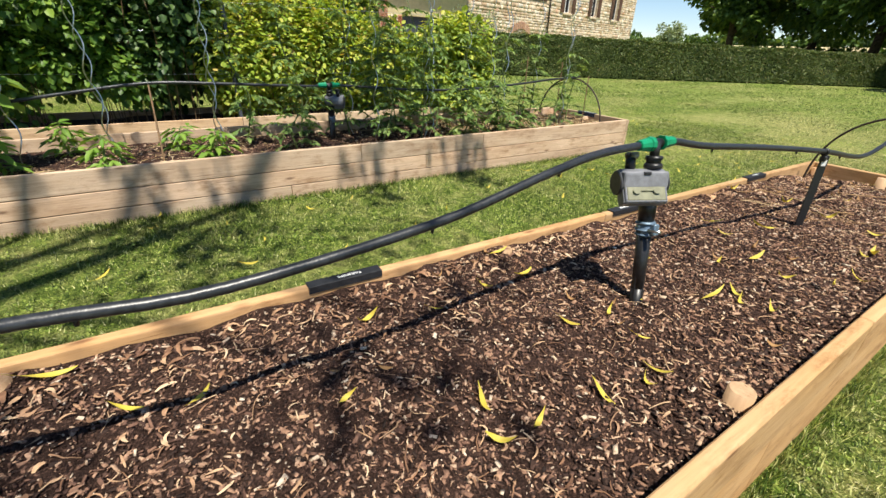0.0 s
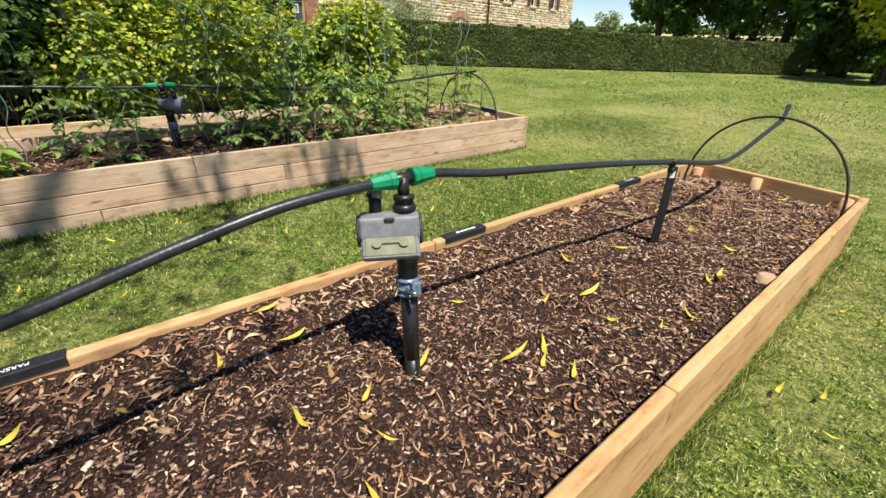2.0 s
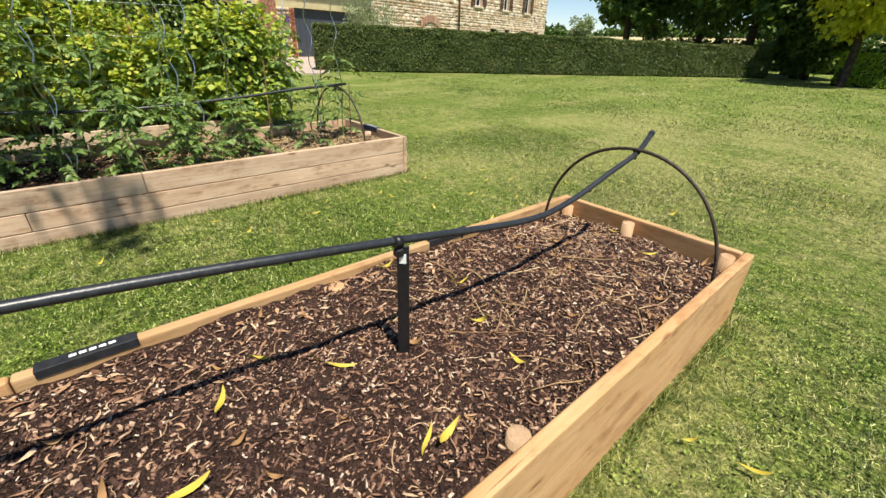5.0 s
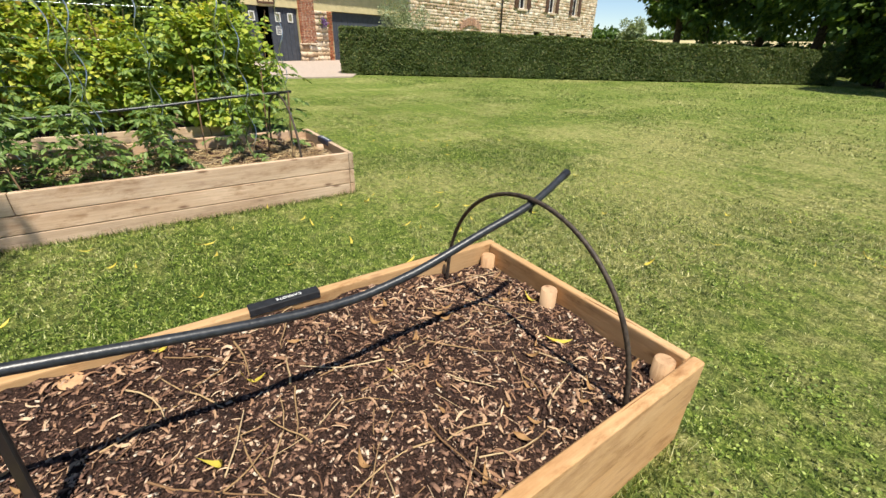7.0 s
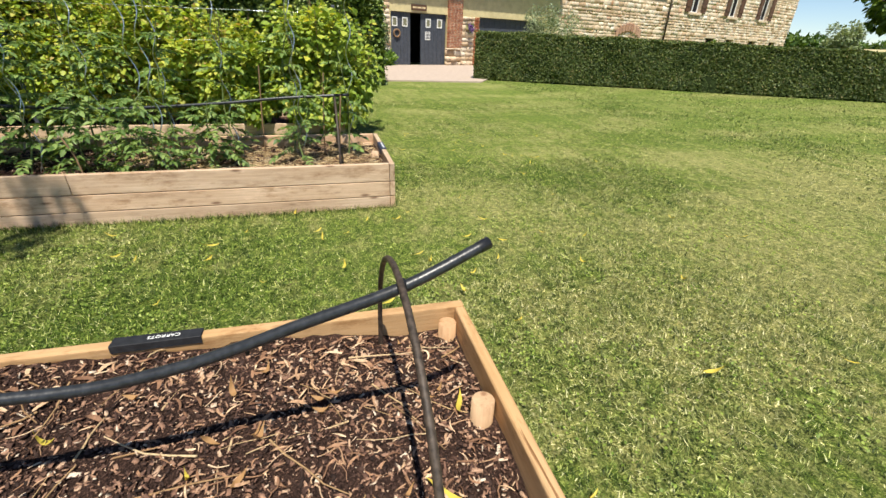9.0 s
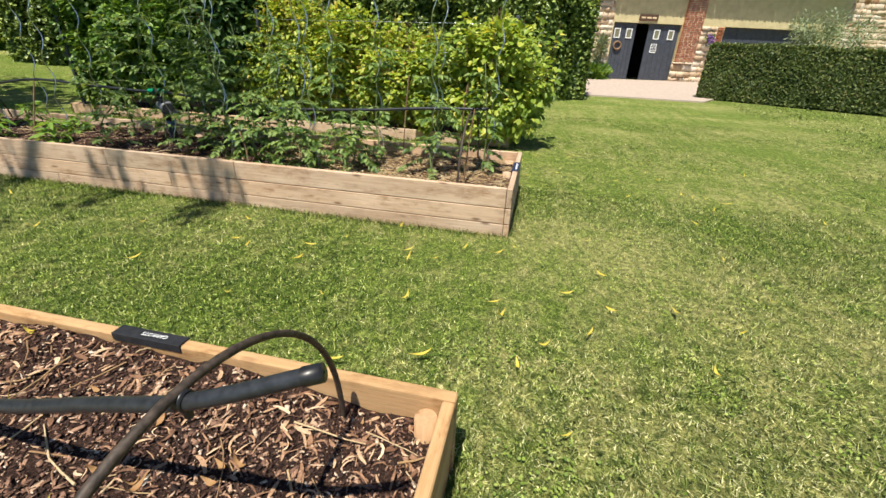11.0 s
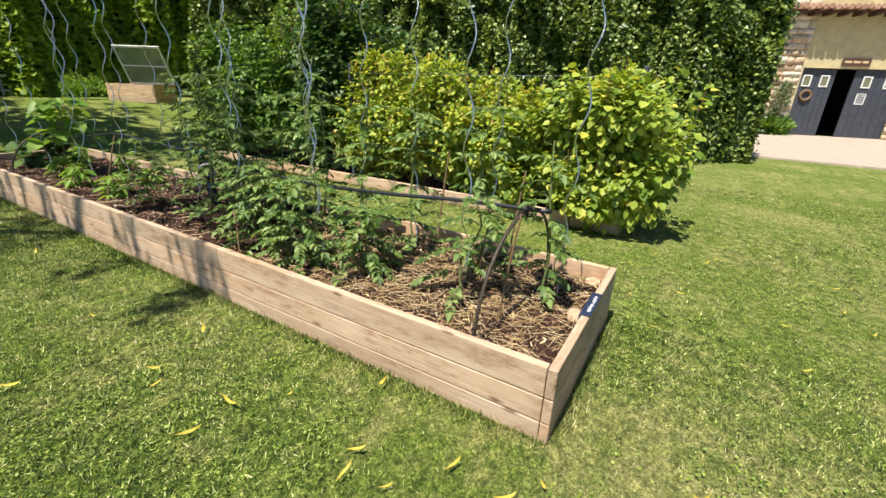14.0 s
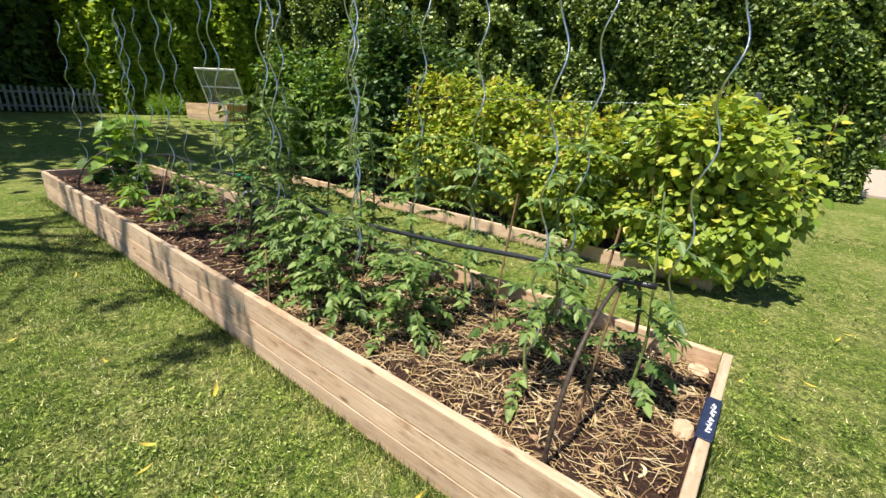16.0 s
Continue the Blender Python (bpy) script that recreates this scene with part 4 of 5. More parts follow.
    leaves("foliage", at, way, unit(out + np.array([0, 0, 0.8]) + 0.5 * rand_dir(n)), size * rng.uniform(0.6, 1.35, n), material, s, outline=aspect)
    return s


shrub_wall("laurel_hedge", (-14.9, 1.35), (-11.4, -15.5), 2.8, 5.4, 165000, 0.092, M_LAUREL, "tall glossy dark green laurel hedge behind the beds", 0.5)
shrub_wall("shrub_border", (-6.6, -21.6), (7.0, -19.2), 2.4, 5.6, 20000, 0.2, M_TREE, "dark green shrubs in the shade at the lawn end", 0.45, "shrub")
shrub_wall("shrub_border", (-15.5, -20.5), (-6.3, -20.8), 2.4, 6.4, 26000, 0.2, M_SUNTINT_SHRUB, "light green shrubs behind the cold frame, sunlight put into their leaf colour", 0.45, "shrub")
shrub_wall("shrub_border", (-20.0, 37.0), (-1.0, 30.5), 2.2, 1.7, 9000, 0.22, M_TREE, "dark undergrowth in the shade beneath the trees", 0.5, "shrub")


def tree(name, x, y, height, crown_r, crown_z, n, size, material, label, trunk_r=0.25, squash=0.8, clumps=60, z0=0.0, outline=DIAMOND):
    t = thing(name, label, "tree", "trees round the garden" if name == "tree" else "", (x, y, z0))
    bend = rng.normal(0, 0.25, (4, 2))
    zs = np.array([-0.1, crown_z * 0.35, crown_z * 0.75, crown_z + crown_r * squash * 0.35])
    line = smooth_line(np.stack([bend[:, 0] * zs / 6, bend[:, 1] * zs / 6, zs], -1), 10)
    tubes("trunk", [(line, np.linspace(trunk_r, trunk_r * 0.45, 10))], M_BARK, t, segs=10)
    limbs = []
    for i in range(9):
        a = i * 2.4 + rng.uniform(-0.4, 0.4)
        s = line[rng.integers(4, 9)]
        e = np.array([math.cos(a), math.sin(a), rng.uniform(0.2, 0.9)]) * crown_r * rng.uniform(0.5, 0.85)
        limbs.append((smooth_line([s, s + e * 0.45 + [0, 0, 0.25], s + e], 6), np.linspace(trunk_r * 0.4, 0.03, 6)))
    tubes("limb", limbs, M_BARK, t, segs=6)
    p, d = clump_points(n, (0, 0, crown_z), (crown_r, crown_r, crown_r * squash), clumps, 0.3, 0.45)
    leaves("crown", p, unit(d + 0.8 * rand_dir(n) + [0, 0, -0.3]), unit(np.array([0, 0, 1.0]) + 0.7 * rand_dir(n)), size * rng.uniform(0.6, 1.4, n), material, t, outline=outline)
    return t


for x, y, h, r, cz, n, mat, lab in (
        (-17.4, 29.5, 11, 3.2, 4.9, 12000, M_TREE, "dark green broadleaf tree behind the hedge"),
        (-19.0, 36.0, 13, 4.2, 5.4, 13000, M_TREE, "dark green broadleaf tree behind the hedge"),
        (-13.8, 33.0, 13, 4.8, 5.8, 14000, M_TREE, "large dark broadleaf tree with a low crown"),
        (-9.3, 29.0, 12, 4.2, 5.3, 14000, M_TREE, "large dark broadleaf tree with a low crown"),
        (-5.6, 25.2, 11, 3.3, 4.0, 12000, M_TREE, "dark shady tree standing at the hedge's end"),
        (2.5, 30.5, 12, 4.6, 5.0, 12000, M_TREE, "large dark broadleaf tree with a low crown"),
        (9.0, 24.0, 12, 4.8, 6.0, 9000, M_TREE, "large dark broadleaf tree with a low crown")):
    tree("tree", x, y, h, r, cz, n, 0.3, mat, lab, 0.28, 0.85)
tree("tree", -3.1, 20.6, 8, 2.5, 3.6, 7000, 0.2, M_TREEY, "young tree with sunlit yellow-green leaves", 0.16, 0.85)
# Low dense crown added as a filler for the shaded gap between hedges.
tree("tree", -5.0, 24.2, 5, 1.7, 1.7, 10000, 0.2, M_TREE, "dense dark foliage added to fill the shaded gap between the hedges", 0.15, 0.9)
# The first and last are added beside the view to shade lawn and fence.
for x, y, r, cz, n in ((-1.2, -13.2, 4.4, 7.6, 4800), (-3.4, -22.5, 4.0, 5.0, 11000), (-8.0, -26.0, 4.6, 6.0, 10000), (2.5, -19.0, 4.2, 5.5, 8000), (-17.5, -17.0, 4.5, 6.0, 8000), (-1.2, -18.4, 3.4, 4.8, 9000)):
    tree("tree", x, y, 11, r, cz, n, 0.28, M_TREE, "shady dark green tree at the end of the lawn", 0.3, 0.8, 60, 0.45)

olive = thing("olive_bush", "silvery grey-green rounded bush against the house", "shrub", at=(-24.6, 12.2, 0))
p, d = clump_points(9000, (0, 0, 1.9), (2.0, 2.0, 1.9), 40, 0.3, 0.4)
leaves("foliage", p, unit(d + 0.6 * rand_dir(9000)), unit(np.array([0, 0, 1.0]) + 0.6 * rand_dir(9000)), 0.13 * rng.uniform(0.6, 1.4, 9000), M_OLIVE, olive, outline=LANCE)
tubes("stem", [(smooth_line([(0, 0, -0.1), (0.1, 0, 0.6), (0.0, 0.1, 1.6)], 6), np.linspace(0.09, 0.04, 6))], M_BARK, olive)
bush = thing("climbing_shrub", "green climber on the foot of the stone house", "shrub", at=(-37.0, 36.4, 0))
p, d = clump_points(2500, (0, 0, 1.4), (1.6, 1.6, 1.5), 16, 0.35, 0.5)
leaves("foliage", p, unit(d + 0.6 * rand_dir(2500)), unit(np.array([0, 0, 1.0]) + 0.6 * rand_dir(2500)), 0.2 * rng.uniform(0.6, 1.4, 2500), M_LIGHTSHRUB, bush, outline=DIAMOND)
bush = thing("conifer_bush", "blue-green bush beyond the house corner", "shrub", at=(-40.0, 57.0, 0))
p, d = clump_points(3500, (0, 0, 2.6), (2.6, 2.6, 2.9), 24, 0.3, 0.5)
leaves("foliage", p, unit(d + 0.6 * rand_dir(3500)), unit(np.array([0, 0, 1.0]) + 0.6 * rand_dir(3500)), 0.28 * rng.uniform(0.6, 1.4, 3500), M_OLIVE, bush, outline=DIAMOND)


def far_field():
    bm = bmesh.new()
    vs = [bm.verts.new(c) for c in ((-90, 62, 0.05), (90, 62, 0.05), (300, 420, 7.5), (-300, 420, 7.5))]
    bm.faces.new(vs)
    bmesh.ops.subdivide_edges(bm, edges=bm.edges[:], cuts=6, use_grid_fill=True)
    tagged(part("field", bm, M_FIELD, None), "dry straw-coloured field beyond the garden", "field", kind="structure")
    n = 14000
    x = rng.uniform(-380, 380, n)
    p = np.stack([x, 430 + rng.uniform(-8, 8, n), 6 + rng.random(n) * (9 + 4 * np.sin(x * 0.05) + 2 * np.sin(x * 0.21))], -1)
    ob = leaves("distant_woods", p, rand_dir(n), rand_dir(n), rng.uniform(2, 4.5, n), M_TREE, None, outline=DIAMOND)
    tagged(ob, "line of distant dark woods on the horizon", "woods", kind="stuff")


far_field()

# ---- the leaning tree whose shade falls over the lawn between the beds ----


def shade_tree():
    base = np.array([2.1, -8.6, 0.0])
    t = thing("willow_tree", "tall leaning willow with a thin crown of narrow leaves", "tree", at=base)
    line = smooth_line([(0, 0, -0.1), (-0.2, 0.2, 2.5), (-0.8, 0.8, 5.0), (-1.6, 1.8, 7.4)], 14)
    tubes("trunk", [(line, np.linspace(0.27, 0.12, 14))], M_BARK, t, segs=10)
    limbs, pts = [], []
    lean = np.array([0.45, -0.066])
    for i in range(84):
        # where the clump's shade falls
        gx, gy = rng.uniform(-8.2, -1.75), rng.uniform(-8.5, -1.3)
        if gy > -3.4 and rng.random() < 0.5 + 0.3 * (gx < -3.6):
            continue
        if gx > -2.4 and gy > -3.6:
            continue
        if -3.3 < gx and rng.random() < 0.8:
            continue
        h = rng.uniform(5.8, 8.8)
        c = np.array([gx + lean[0] * h, gy + lean[1] * h, h]) - base
        s = line[rng.integers(9, 14)]
        if i % 6 == 0:
            mid = (s + c) / 2 + np.array([0, 0, 0.5])
            limbs.append((smooth_line([s, mid, c], 9), np.linspace(0.04, 0.012, 9)))
        m = int(rng.integers(22, 66))
        pts.append(c + rng.normal(0, 1.0, (m, 3)) * np.array([0.3, 0.3, 0.4]))
    for gx, gy in ((-3.1, -2.5), (-3.15, -2.62), (-3.1, -3.6), (-3.05, -4.7), (-3.15, -5.3), (-2.4, -5.0)):
        c = np.array([gx + lean[0] * 6.6, gy + lean[1] * 6.6, 6.6]) - base
        pts.append(c + rng.normal(0, 1.0, (70, 3)) * np.array([0.16, 0.1, 0.3]))
    for i in range(11):
        gx, gy = rng.uniform(-5.9, -4.9), rng.uniform(-8.2, -4.4)
        c = np.array([gx + lean[0] * 7.4, gy + lean[1] * 7.4, 7.4]) - base
        pts.append(c + rng.normal(0, 1.0, (60, 3)) * np.array([0.3, 0.3, 0.3]))
    for i in range(8):
        gx, gy = rng.uniform(-4.9, -4.0), rng.uniform(-4.8, -2.7)
        c = np.array([gx + lean[0] * 7.0, gy + lean[1] * 7.0, 7.0]) - base
        pts.append(c + rng.normal(0, 1.0, (60, 3)) * np.array([0.22, 0.22, 0.3]))
    for gx, gy in ((-0.75, -4.6), (-0.95, -4.25), (-0.5, -5.3), (-1.0, -5.6)):
        c = np.array([gx + lean[0] * 7, gy + lean[1] * 7, 7.0]) - base
        pts.append(c + rng.normal(0, 0.2, (38, 3)))
        limbs.append((smooth_line([line[12], (line[12] + c) / 2 + np.array([0, 0, 0.3]), c], 7), np.linspace(0.04, 0.012, 7)))
    # stout boughs that lean out over the beds
    for e in ((-2.4, 5.0, 9.0), (-1.6, 3.0, 9.2)):
        e = np.array(e)
        limbs.append((smooth_line([line[10], (line[10] + e) / 2 + np.array([0.2, -0.2, 0.2]), e], 10), np.linspace(0.11, 0.03, 10)))
    tubes("limb", limbs, M_BARK, t, segs=6)
    p = np.concatenate(pts)
    leaves("crown", p, unit(rng.normal(0, 0.5, p.shape) + [0, 0, -1]), rand_dir(len(p)), 0.15 * rng.uniform(0.6, 1.3, len(p)), M_LIGHTSHRUB, t, outline=((0.3, 0.2), (0.65, 0.17)))


rng = np.random.default_rng(21)
shade_tree()
rng = np.random.default_rng(5)

# ---- plants of the far bed ----


def compound(at, way, ln, k, size):
    """Leaflets along one drooping leaf stalk: points, ways, ups, sizes, and the stalk's line."""
    way = way / np.linalg.norm(way)
    side = np.cross(way, [0, 0, 1.0])
    side = side / (np.linalg.norm(side) + 1e-6)
    line = np.array([at + way * ln * u + np.array([0, 0, -0.45 * ln * u * u]) for u in np.linspace(0, 1, 5)])
    p, w, s = [], [], []
    for i in range(k):
        u = 0.3 + 0.7 * i / (k - 1)
        q = at + way * ln * u + np.array([0, 0, -0.45 * ln * u * u])
        for sg in (-1, 1):
            p.append(q), w.append(way * 0.7 + sg * side + np.array([0, 0, -0.35 + 0.3 * rng.normal()])), s.append(size * rng.uniform(0.6, 1.15))
    p.append(line[-1]), w.append(way + np.array([0, 0, -0.6])), s.append(size * 1.3)
    return p, w, s, line


def plant(name, x, y, z, height, n, ln, k, size, material, label, category, outline=OVAL, stem_mat=None, group="", spread=0.05, low=0.12):
    t = thing(name, label, category, group, (x, y, z - 0.02))
    wob = rng.normal(0, spread, (4, 2))
    wob[0] = 0
    stem = smooth_line(np.column_stack([wob[:, 0], wob[:, 1], np.linspace(0, height, 4)]), 10)
    runs = [(stem, np.linspace(0.009, 0.004, 10))]
    P, W, S = [], [], []
    for i in range(n):
        f = low + (1 - low) * (i + rng.random()) / n
        at = stem[int(f * 9)]
        a = i * 2.4 + rng.uniform(-0.5, 0.5)
        w = np.array([math.cos(a), math.sin(a), rng.uniform(0.1, 0.8)])
        p, ww, s, line = compound(at, w, ln * rng.uniform(0.6, 1.2) * (1.15 - 0.5 * f), k, size)
        P += p
        W += ww
        S += s
        runs.append((line, np.linspace(0.0035, 0.0015, 5)))
    tubes("stem", runs, stem_mat or M_STEM, t, segs=5)
    P, W = np.array(P), np.array(W)
    leaves("foliage", P, W, unit(np.array([0, 0, 1.0]) + 0.35 * rand_dir(len(P))), np.array(S), material, t, outline=outline, droop=0.3)
    return t


TOM = "leafy green tomato plant in the straw mulch"
for x, y, h, n in ((-4.0, -0.32, 0.95, 15), (-3.75, -0.72, 0.7, 12), (-4.2, -0.85, 1.2, 22), (-4.15, -1.35, 1.15, 26), (-3.66, -1.5, 0.55, 24), (-4.2, -1.85, 1.15, 28), (-3.62, -1.9, 0.65, 34),
                   (-3.6, -2.35, 0.7, 34), (-4.15, -2.35, 1.15, 28), (-3.7, -2.8, 1.05, 28), (-4.2, -2.85, 1.2, 28), (-3.72, -3.25, 1.15, 28), (-4.25, -3.4, 1.3, 28), (-4.2, -3.95, 1.35, 28), (-3.7, -4.1, 0.7, 18), (-4.3, -4.45, 1.35, 26), (-3.98, -3.1, 1.45, 28), (-4.35, -2.6, 1.4, 26)):
    plant("tomato_plant", x, y, SOIL_B, h, int(n * 1.3), 0.26, 7, 0.055, M_TOMATO, TOM, "tomato plant", outline=((0.3, 0.27), (0.66, 0.2)), group="tomato plants")
for x, y, h, n, s in ((-3.65, -4.75, 0.26, 9, 0.1), (-3.6, -5.5, 0.28, 9, 0.1), (-4.1, -5.0, 0.22, 8, 0.09), (-3.7, -6.1, 0.3, 9, 0.1), (-4.2, -5.8, 0.3, 9, 0.09), (-4.1, -6.8, 0.3, 8, 0.1)):
    plant("pepper_plant", x, y, SOIL_B, h, 2 * n, 0.11, 2, s, M_PEPPER, "small bright green pepper plant in dark soil", "pepper plant", outline=((0.35, 0.19), (0.68, 0.14)), group="pepper plants", spread=0.02)
plant("sunflower_plant", -3.8, -6.2, SOIL_B, 1.0, 15, 0.26, 2, 0.15, M_PEPPER, "tall leafy light green plant in the bed", "plant", low=0.5)
plant("courgette_plant", -3.9, -7.3, SOIL_B, 0.5, 12, 0.3, 2, 0.2, M_SHADESHRUB, "low broad-leaved green plant in the bed", "plant")


def spiral(x, y, z, top, ax, lean):
    h = top - z
    s = np.linspace(0, 1, int(h * 40))
    a = s * h / 0.37 * 2 * np.pi + ax
    p = np.column_stack([0.024 * np.cos(a) + lean[0] * s, 0.024 * np.sin(a) + lean[1] * s, s * h])
    v, f = tube_arrays(p, 0.0042, 6)
    ob = put("spiral_stake", mesh_np("spiral_stake", v, f, True), M_STEEL)
    ob.location = (x, y, z - 0.1)
    tagged(ob, "shiny galvanised spiral wire stake standing in the tomato bed", "plant stake", "spiral tomato stakes")


for i, (x, y) in enumerate(((-4.15, -0.28), (-3.75, -0.7), (-4.2, -0.8), (-4.15, -1.35), (-3.65, -1.8), (-3.72, -1.88), (-4.2, -1.9), (-3.7, -2.68), (-3.75, -2.74), (-4.15, -2.4), (-4.2, -3.4), (-3.7, -3.3), (-3.75, -4.72), (-3.7, -5.45), (-4.2, -4.7), (-4.2, -5.5), (-3.8, -6.0), (-4.2, -6.4), (-3.7, -6.6), (-4.2, -7.1), (-3.6, -7.2))):
    spiral(x, y, SOIL_B, 2.4 + 0.12 * math.sin(i * 2.7), i * 1.3, (0.05 * math.sin(i * 1.9), 0.05 * math.cos(i * 3.1)))

# ---- raspberry row ----


def bush_thing(name, c, r, n, size, material, label, clumps, canes, outline=OVAL, spread=0.33):
    t = thing(name, label, "bush", at=(c[0], c[1], SOIL_C - 0.03))
    runs = []
    for i in range(canes):
        a, q = rng.uniform(0, 6.28), rng.random() ** 0.5
        b = np.array([math.cos(a) * r[0] * q * 0.5, math.sin(a) * r[1] * q * 0.6, 0])
        e = np.array([b[0] * 1.7, b[1] * 1.5, (c[2] + r[2] * rng.uniform(0.4, 0.95))])
        runs.append((smooth_line([b, (b + e) / 2 + rng.normal(0, 0.03, 3), e], 6), np.linspace(0.006, 0.003, 6)))
    for run in runs:
        tubes("cane", [run], M_CANE, t, segs=5)
    p, d = clump_points(n, (0, 0, c[2]), r, clumps, spread, 0.4)
    p[:, 2] = np.maximum(p[:, 2], 0.06)
    way = unit(d + 0.5 * rand_dir(n) + np.array([0.1, 0, -0.45]))
    up = unit(np.array([0.25, 0, 1.0]) + 0.45 * rand_dir(n))
    leaves("foliage", p, way, up, size * rng.uniform(0.55, 1.3, n), material, t, outline=outline, droop=0.2)
    return t


RASP = "yellowing raspberry bush with small leaves on thin canes"
for y, top, ry in ((-1.85, 1.55, 0.48), (-2.35, 1.68, 0.52), (-2.95, 1.75, 0.55), (-3.55, 1.9, 0.58), (-4.1, 1.85, 0.55)):
    bush_thing("raspberry_bush", (-6.95, y, top * 0.52), (0.62, ry * 1.1, top * 0.52), 6200, 0.066, M_RASP, RASP, 46, 18, spread=0.38)
bush_thing("raspberry_bush", (-6.75, -1.42, 0.66), (0.58, 0.5, 0.7), 3000, 0.08, M_BEAN, "low green raspberry shoots at the bed's edge", 20, 8)
bush_thing("broad_leaved_bush", (-6.75, -0.5, 0.98), (0.74, 0.88, 0.98), 7000, 0.084, M_BEAN, "lush light green bush with broad leaves", 60, 14, spread=0.36)
bush_thing("broad_leaved_bush", (-6.62, -0.6, 0.42), (0.62, 0.78, 0.42), 2600, 0.08, M_BEAN, "lower light green shoots of the broad-leaved bush", 22, 6)
# The first bush takes the darker leaf to paint in its shaded end.
for y, top, ry, mat in ((-4.9, 2.9, 0.7, M_SHADESHRUB), (-5.7, 2.6, 0.75, M_LIGHTSHRUB), (-6.7, 2.4, 0.75, M_LIGHTSHRUB), (-7.7, 2.3, 0.75, M_LIGHTSHRUB)):
    bush_thing("tall_berry_bush", (-7.0, y, top * 0.52), (0.8, ry, top * 0.5), 6200, 0.085, mat, "tall dense green berry bush behind the tomatoes", 50, 12)
bush_thing("dark_shrub", (-7.6, -4.6, 1.25), (0.8, 0.8, 1.3), 4000, 0.1, M_SHADESHRUB, "dark leafy shrub in the shade behind the beds", 40, 8)

trellis = thing("trellis", "dark green posts with thin wires along the raspberries", "trellis")
for y in (-0.3, -4.2, -8.0):
    part("post", box((0.05, 0.05, 1.75), 0.006, (-6.6, y, 0.85)), M_DOOR, trellis)
for z in (0.75, 1.25, 1.62):
    tubes("wire", [(smooth_line([(-6.6, -8.0, z), (-6.6, -4.2, z - 0.02), (-6.6, -0.3, z)], 16), 0.0025)], M_STEEL, trellis, segs=5)

# ---- watering gear ----


def valve():
    """A watering timer on a ground spike, with a tee on top for the hose. Its foot is at the origin."""
    t = thing("water_timer", "grey watering timer on a black ground spike with green hose nuts", "water timer", "water timers")
    lean = Matrix.Rotation(radians(-9.8), 4, "Y") @ Matrix.Rotation(radians(-3.5), 4, "X") @ Matrix.Diagonal((1, 1, 0.913, 1))
    turn = Matrix.Rotation(radians(60), 4, "Z") @ Matrix.Translation((-0.046, 0, -0.01))

    def at(bm, rot=Matrix()):
        bmesh.ops.transform(bm, matrix=lean @ rot, verts=bm.verts)
        return bm

    spike = join(cyl(0.025, 0.025, 0.2, (0, 0, -0.15), "z", 12), box((0.05, 0.012, 0.34), 0.003, (0, 0, 0.15)), box((0.012, 0.05, 0.34), 0.003, (0, 0, 0.15)), cyl(0.024, 0.028, 0.3, (0, 0, 0.02), "z", 12), cyl(0.015, 0.015, 0.46, (-0.03, 0.026, -0.13), "z", 10))
    part("spike", at(spike), M_BLACK, t)
    clamp = part("clamp", at(join(cyl(0.034, 0.037, 0.012, (0, 0, 0.296), "z", 20, 0.003), cyl(0.038, 0.038, 0.012, (0, 0, 0.318), "z", 20, 0.003), cyl(0.033, 0.033, 0.06, (0, 0, 0.298), "z", 20), cyl(0.038, 0.038, 0.016, (0, 0, 0.346), "z", 20, 0.004), box((0.02, 0.03, 0.05), 0.004, (0.042, 0.0, 0.33)))), M_CLAMP, t, "blue-grey ring clamp")
    part("screw", at(cyl(0.006, 0.006, 0.05, (0.03, -0.025, 0.33), "x", 8)), M_STEEL, clamp)
    part("lower_neck", at(join(cyl(0.031, 0.034, 0.12, (0, 0, 0.36), "z", 18), cyl(0.036, 0.036, 0.02, (0, 0, 0.455), "z", 18, 0.003))), M_BLACK, t)
    slope = Matrix.Translation((0, -0.052, 0.512)) @ Matrix.Rotation(radians(-24), 4, "X")

    def front(bm):
        bmesh.ops.transform(bm, matrix=slope, verts=bm.verts)
        return bm

    body = join(cyl(0.057, 0.057, 0.172, (-0.086, 0.0, 0.54), "x", 32, 0.006), box((0.17, 0.08, 0.07), 0.012, (0, -0.018, 0.556), 3), front(box((0.168, 0.06, 0.108), 0.01, (0, 0.027, 0.0), 3)))
    ob = part("timer_case", at(body, turn), M_GREY, t)
    for x in (-0.094, 0.084):
        part("end_cap", at(cyl(0.052, 0.052, 0.01, (x, 0.0, 0.538), "x", 28, 0.003), turn), M_GREYD, ob, "dark grey round end cap")
    win = join(box((0.158, 0.012, 0.008), 0.003, (0, -0.005, 0.046)), box((0.158, 0.012, 0.008), 0.003, (0, -0.005, -0.046)), box((0.008, 0.012, 0.084), 0.003, (-0.075, -0.005, 0)), box((0.008, 0.012, 0.084), 0.003, (0.075, -0.005, 0)))
    part("cover_frame", at(front(win), turn), M_GREY, ob)
    part("cover", at(front(box((0.144, 0.012, 0.086), 0.004, (0, -0.006, 0), 2)), turn), M_GREYL, ob, "cloudy olive see-through cover")
    part("handle", at(front(join(cyl(0.014, 0.011, 0.008, (-0.038, -0.02, -0.004), "y", 14), cyl(0.014, 0.011, 0.008, (0.038, -0.02, -0.004), "y", 14), box((0.08, 0.007, 0.011), 0.003, (0, -0.015, -0.002)))), turn), M_GREYL, ob)
    part("latch", at(box((0.03, 0.016, 0.014), 0.004, (0.0, -0.055, 0.583)), turn), M_BLACK, ob)
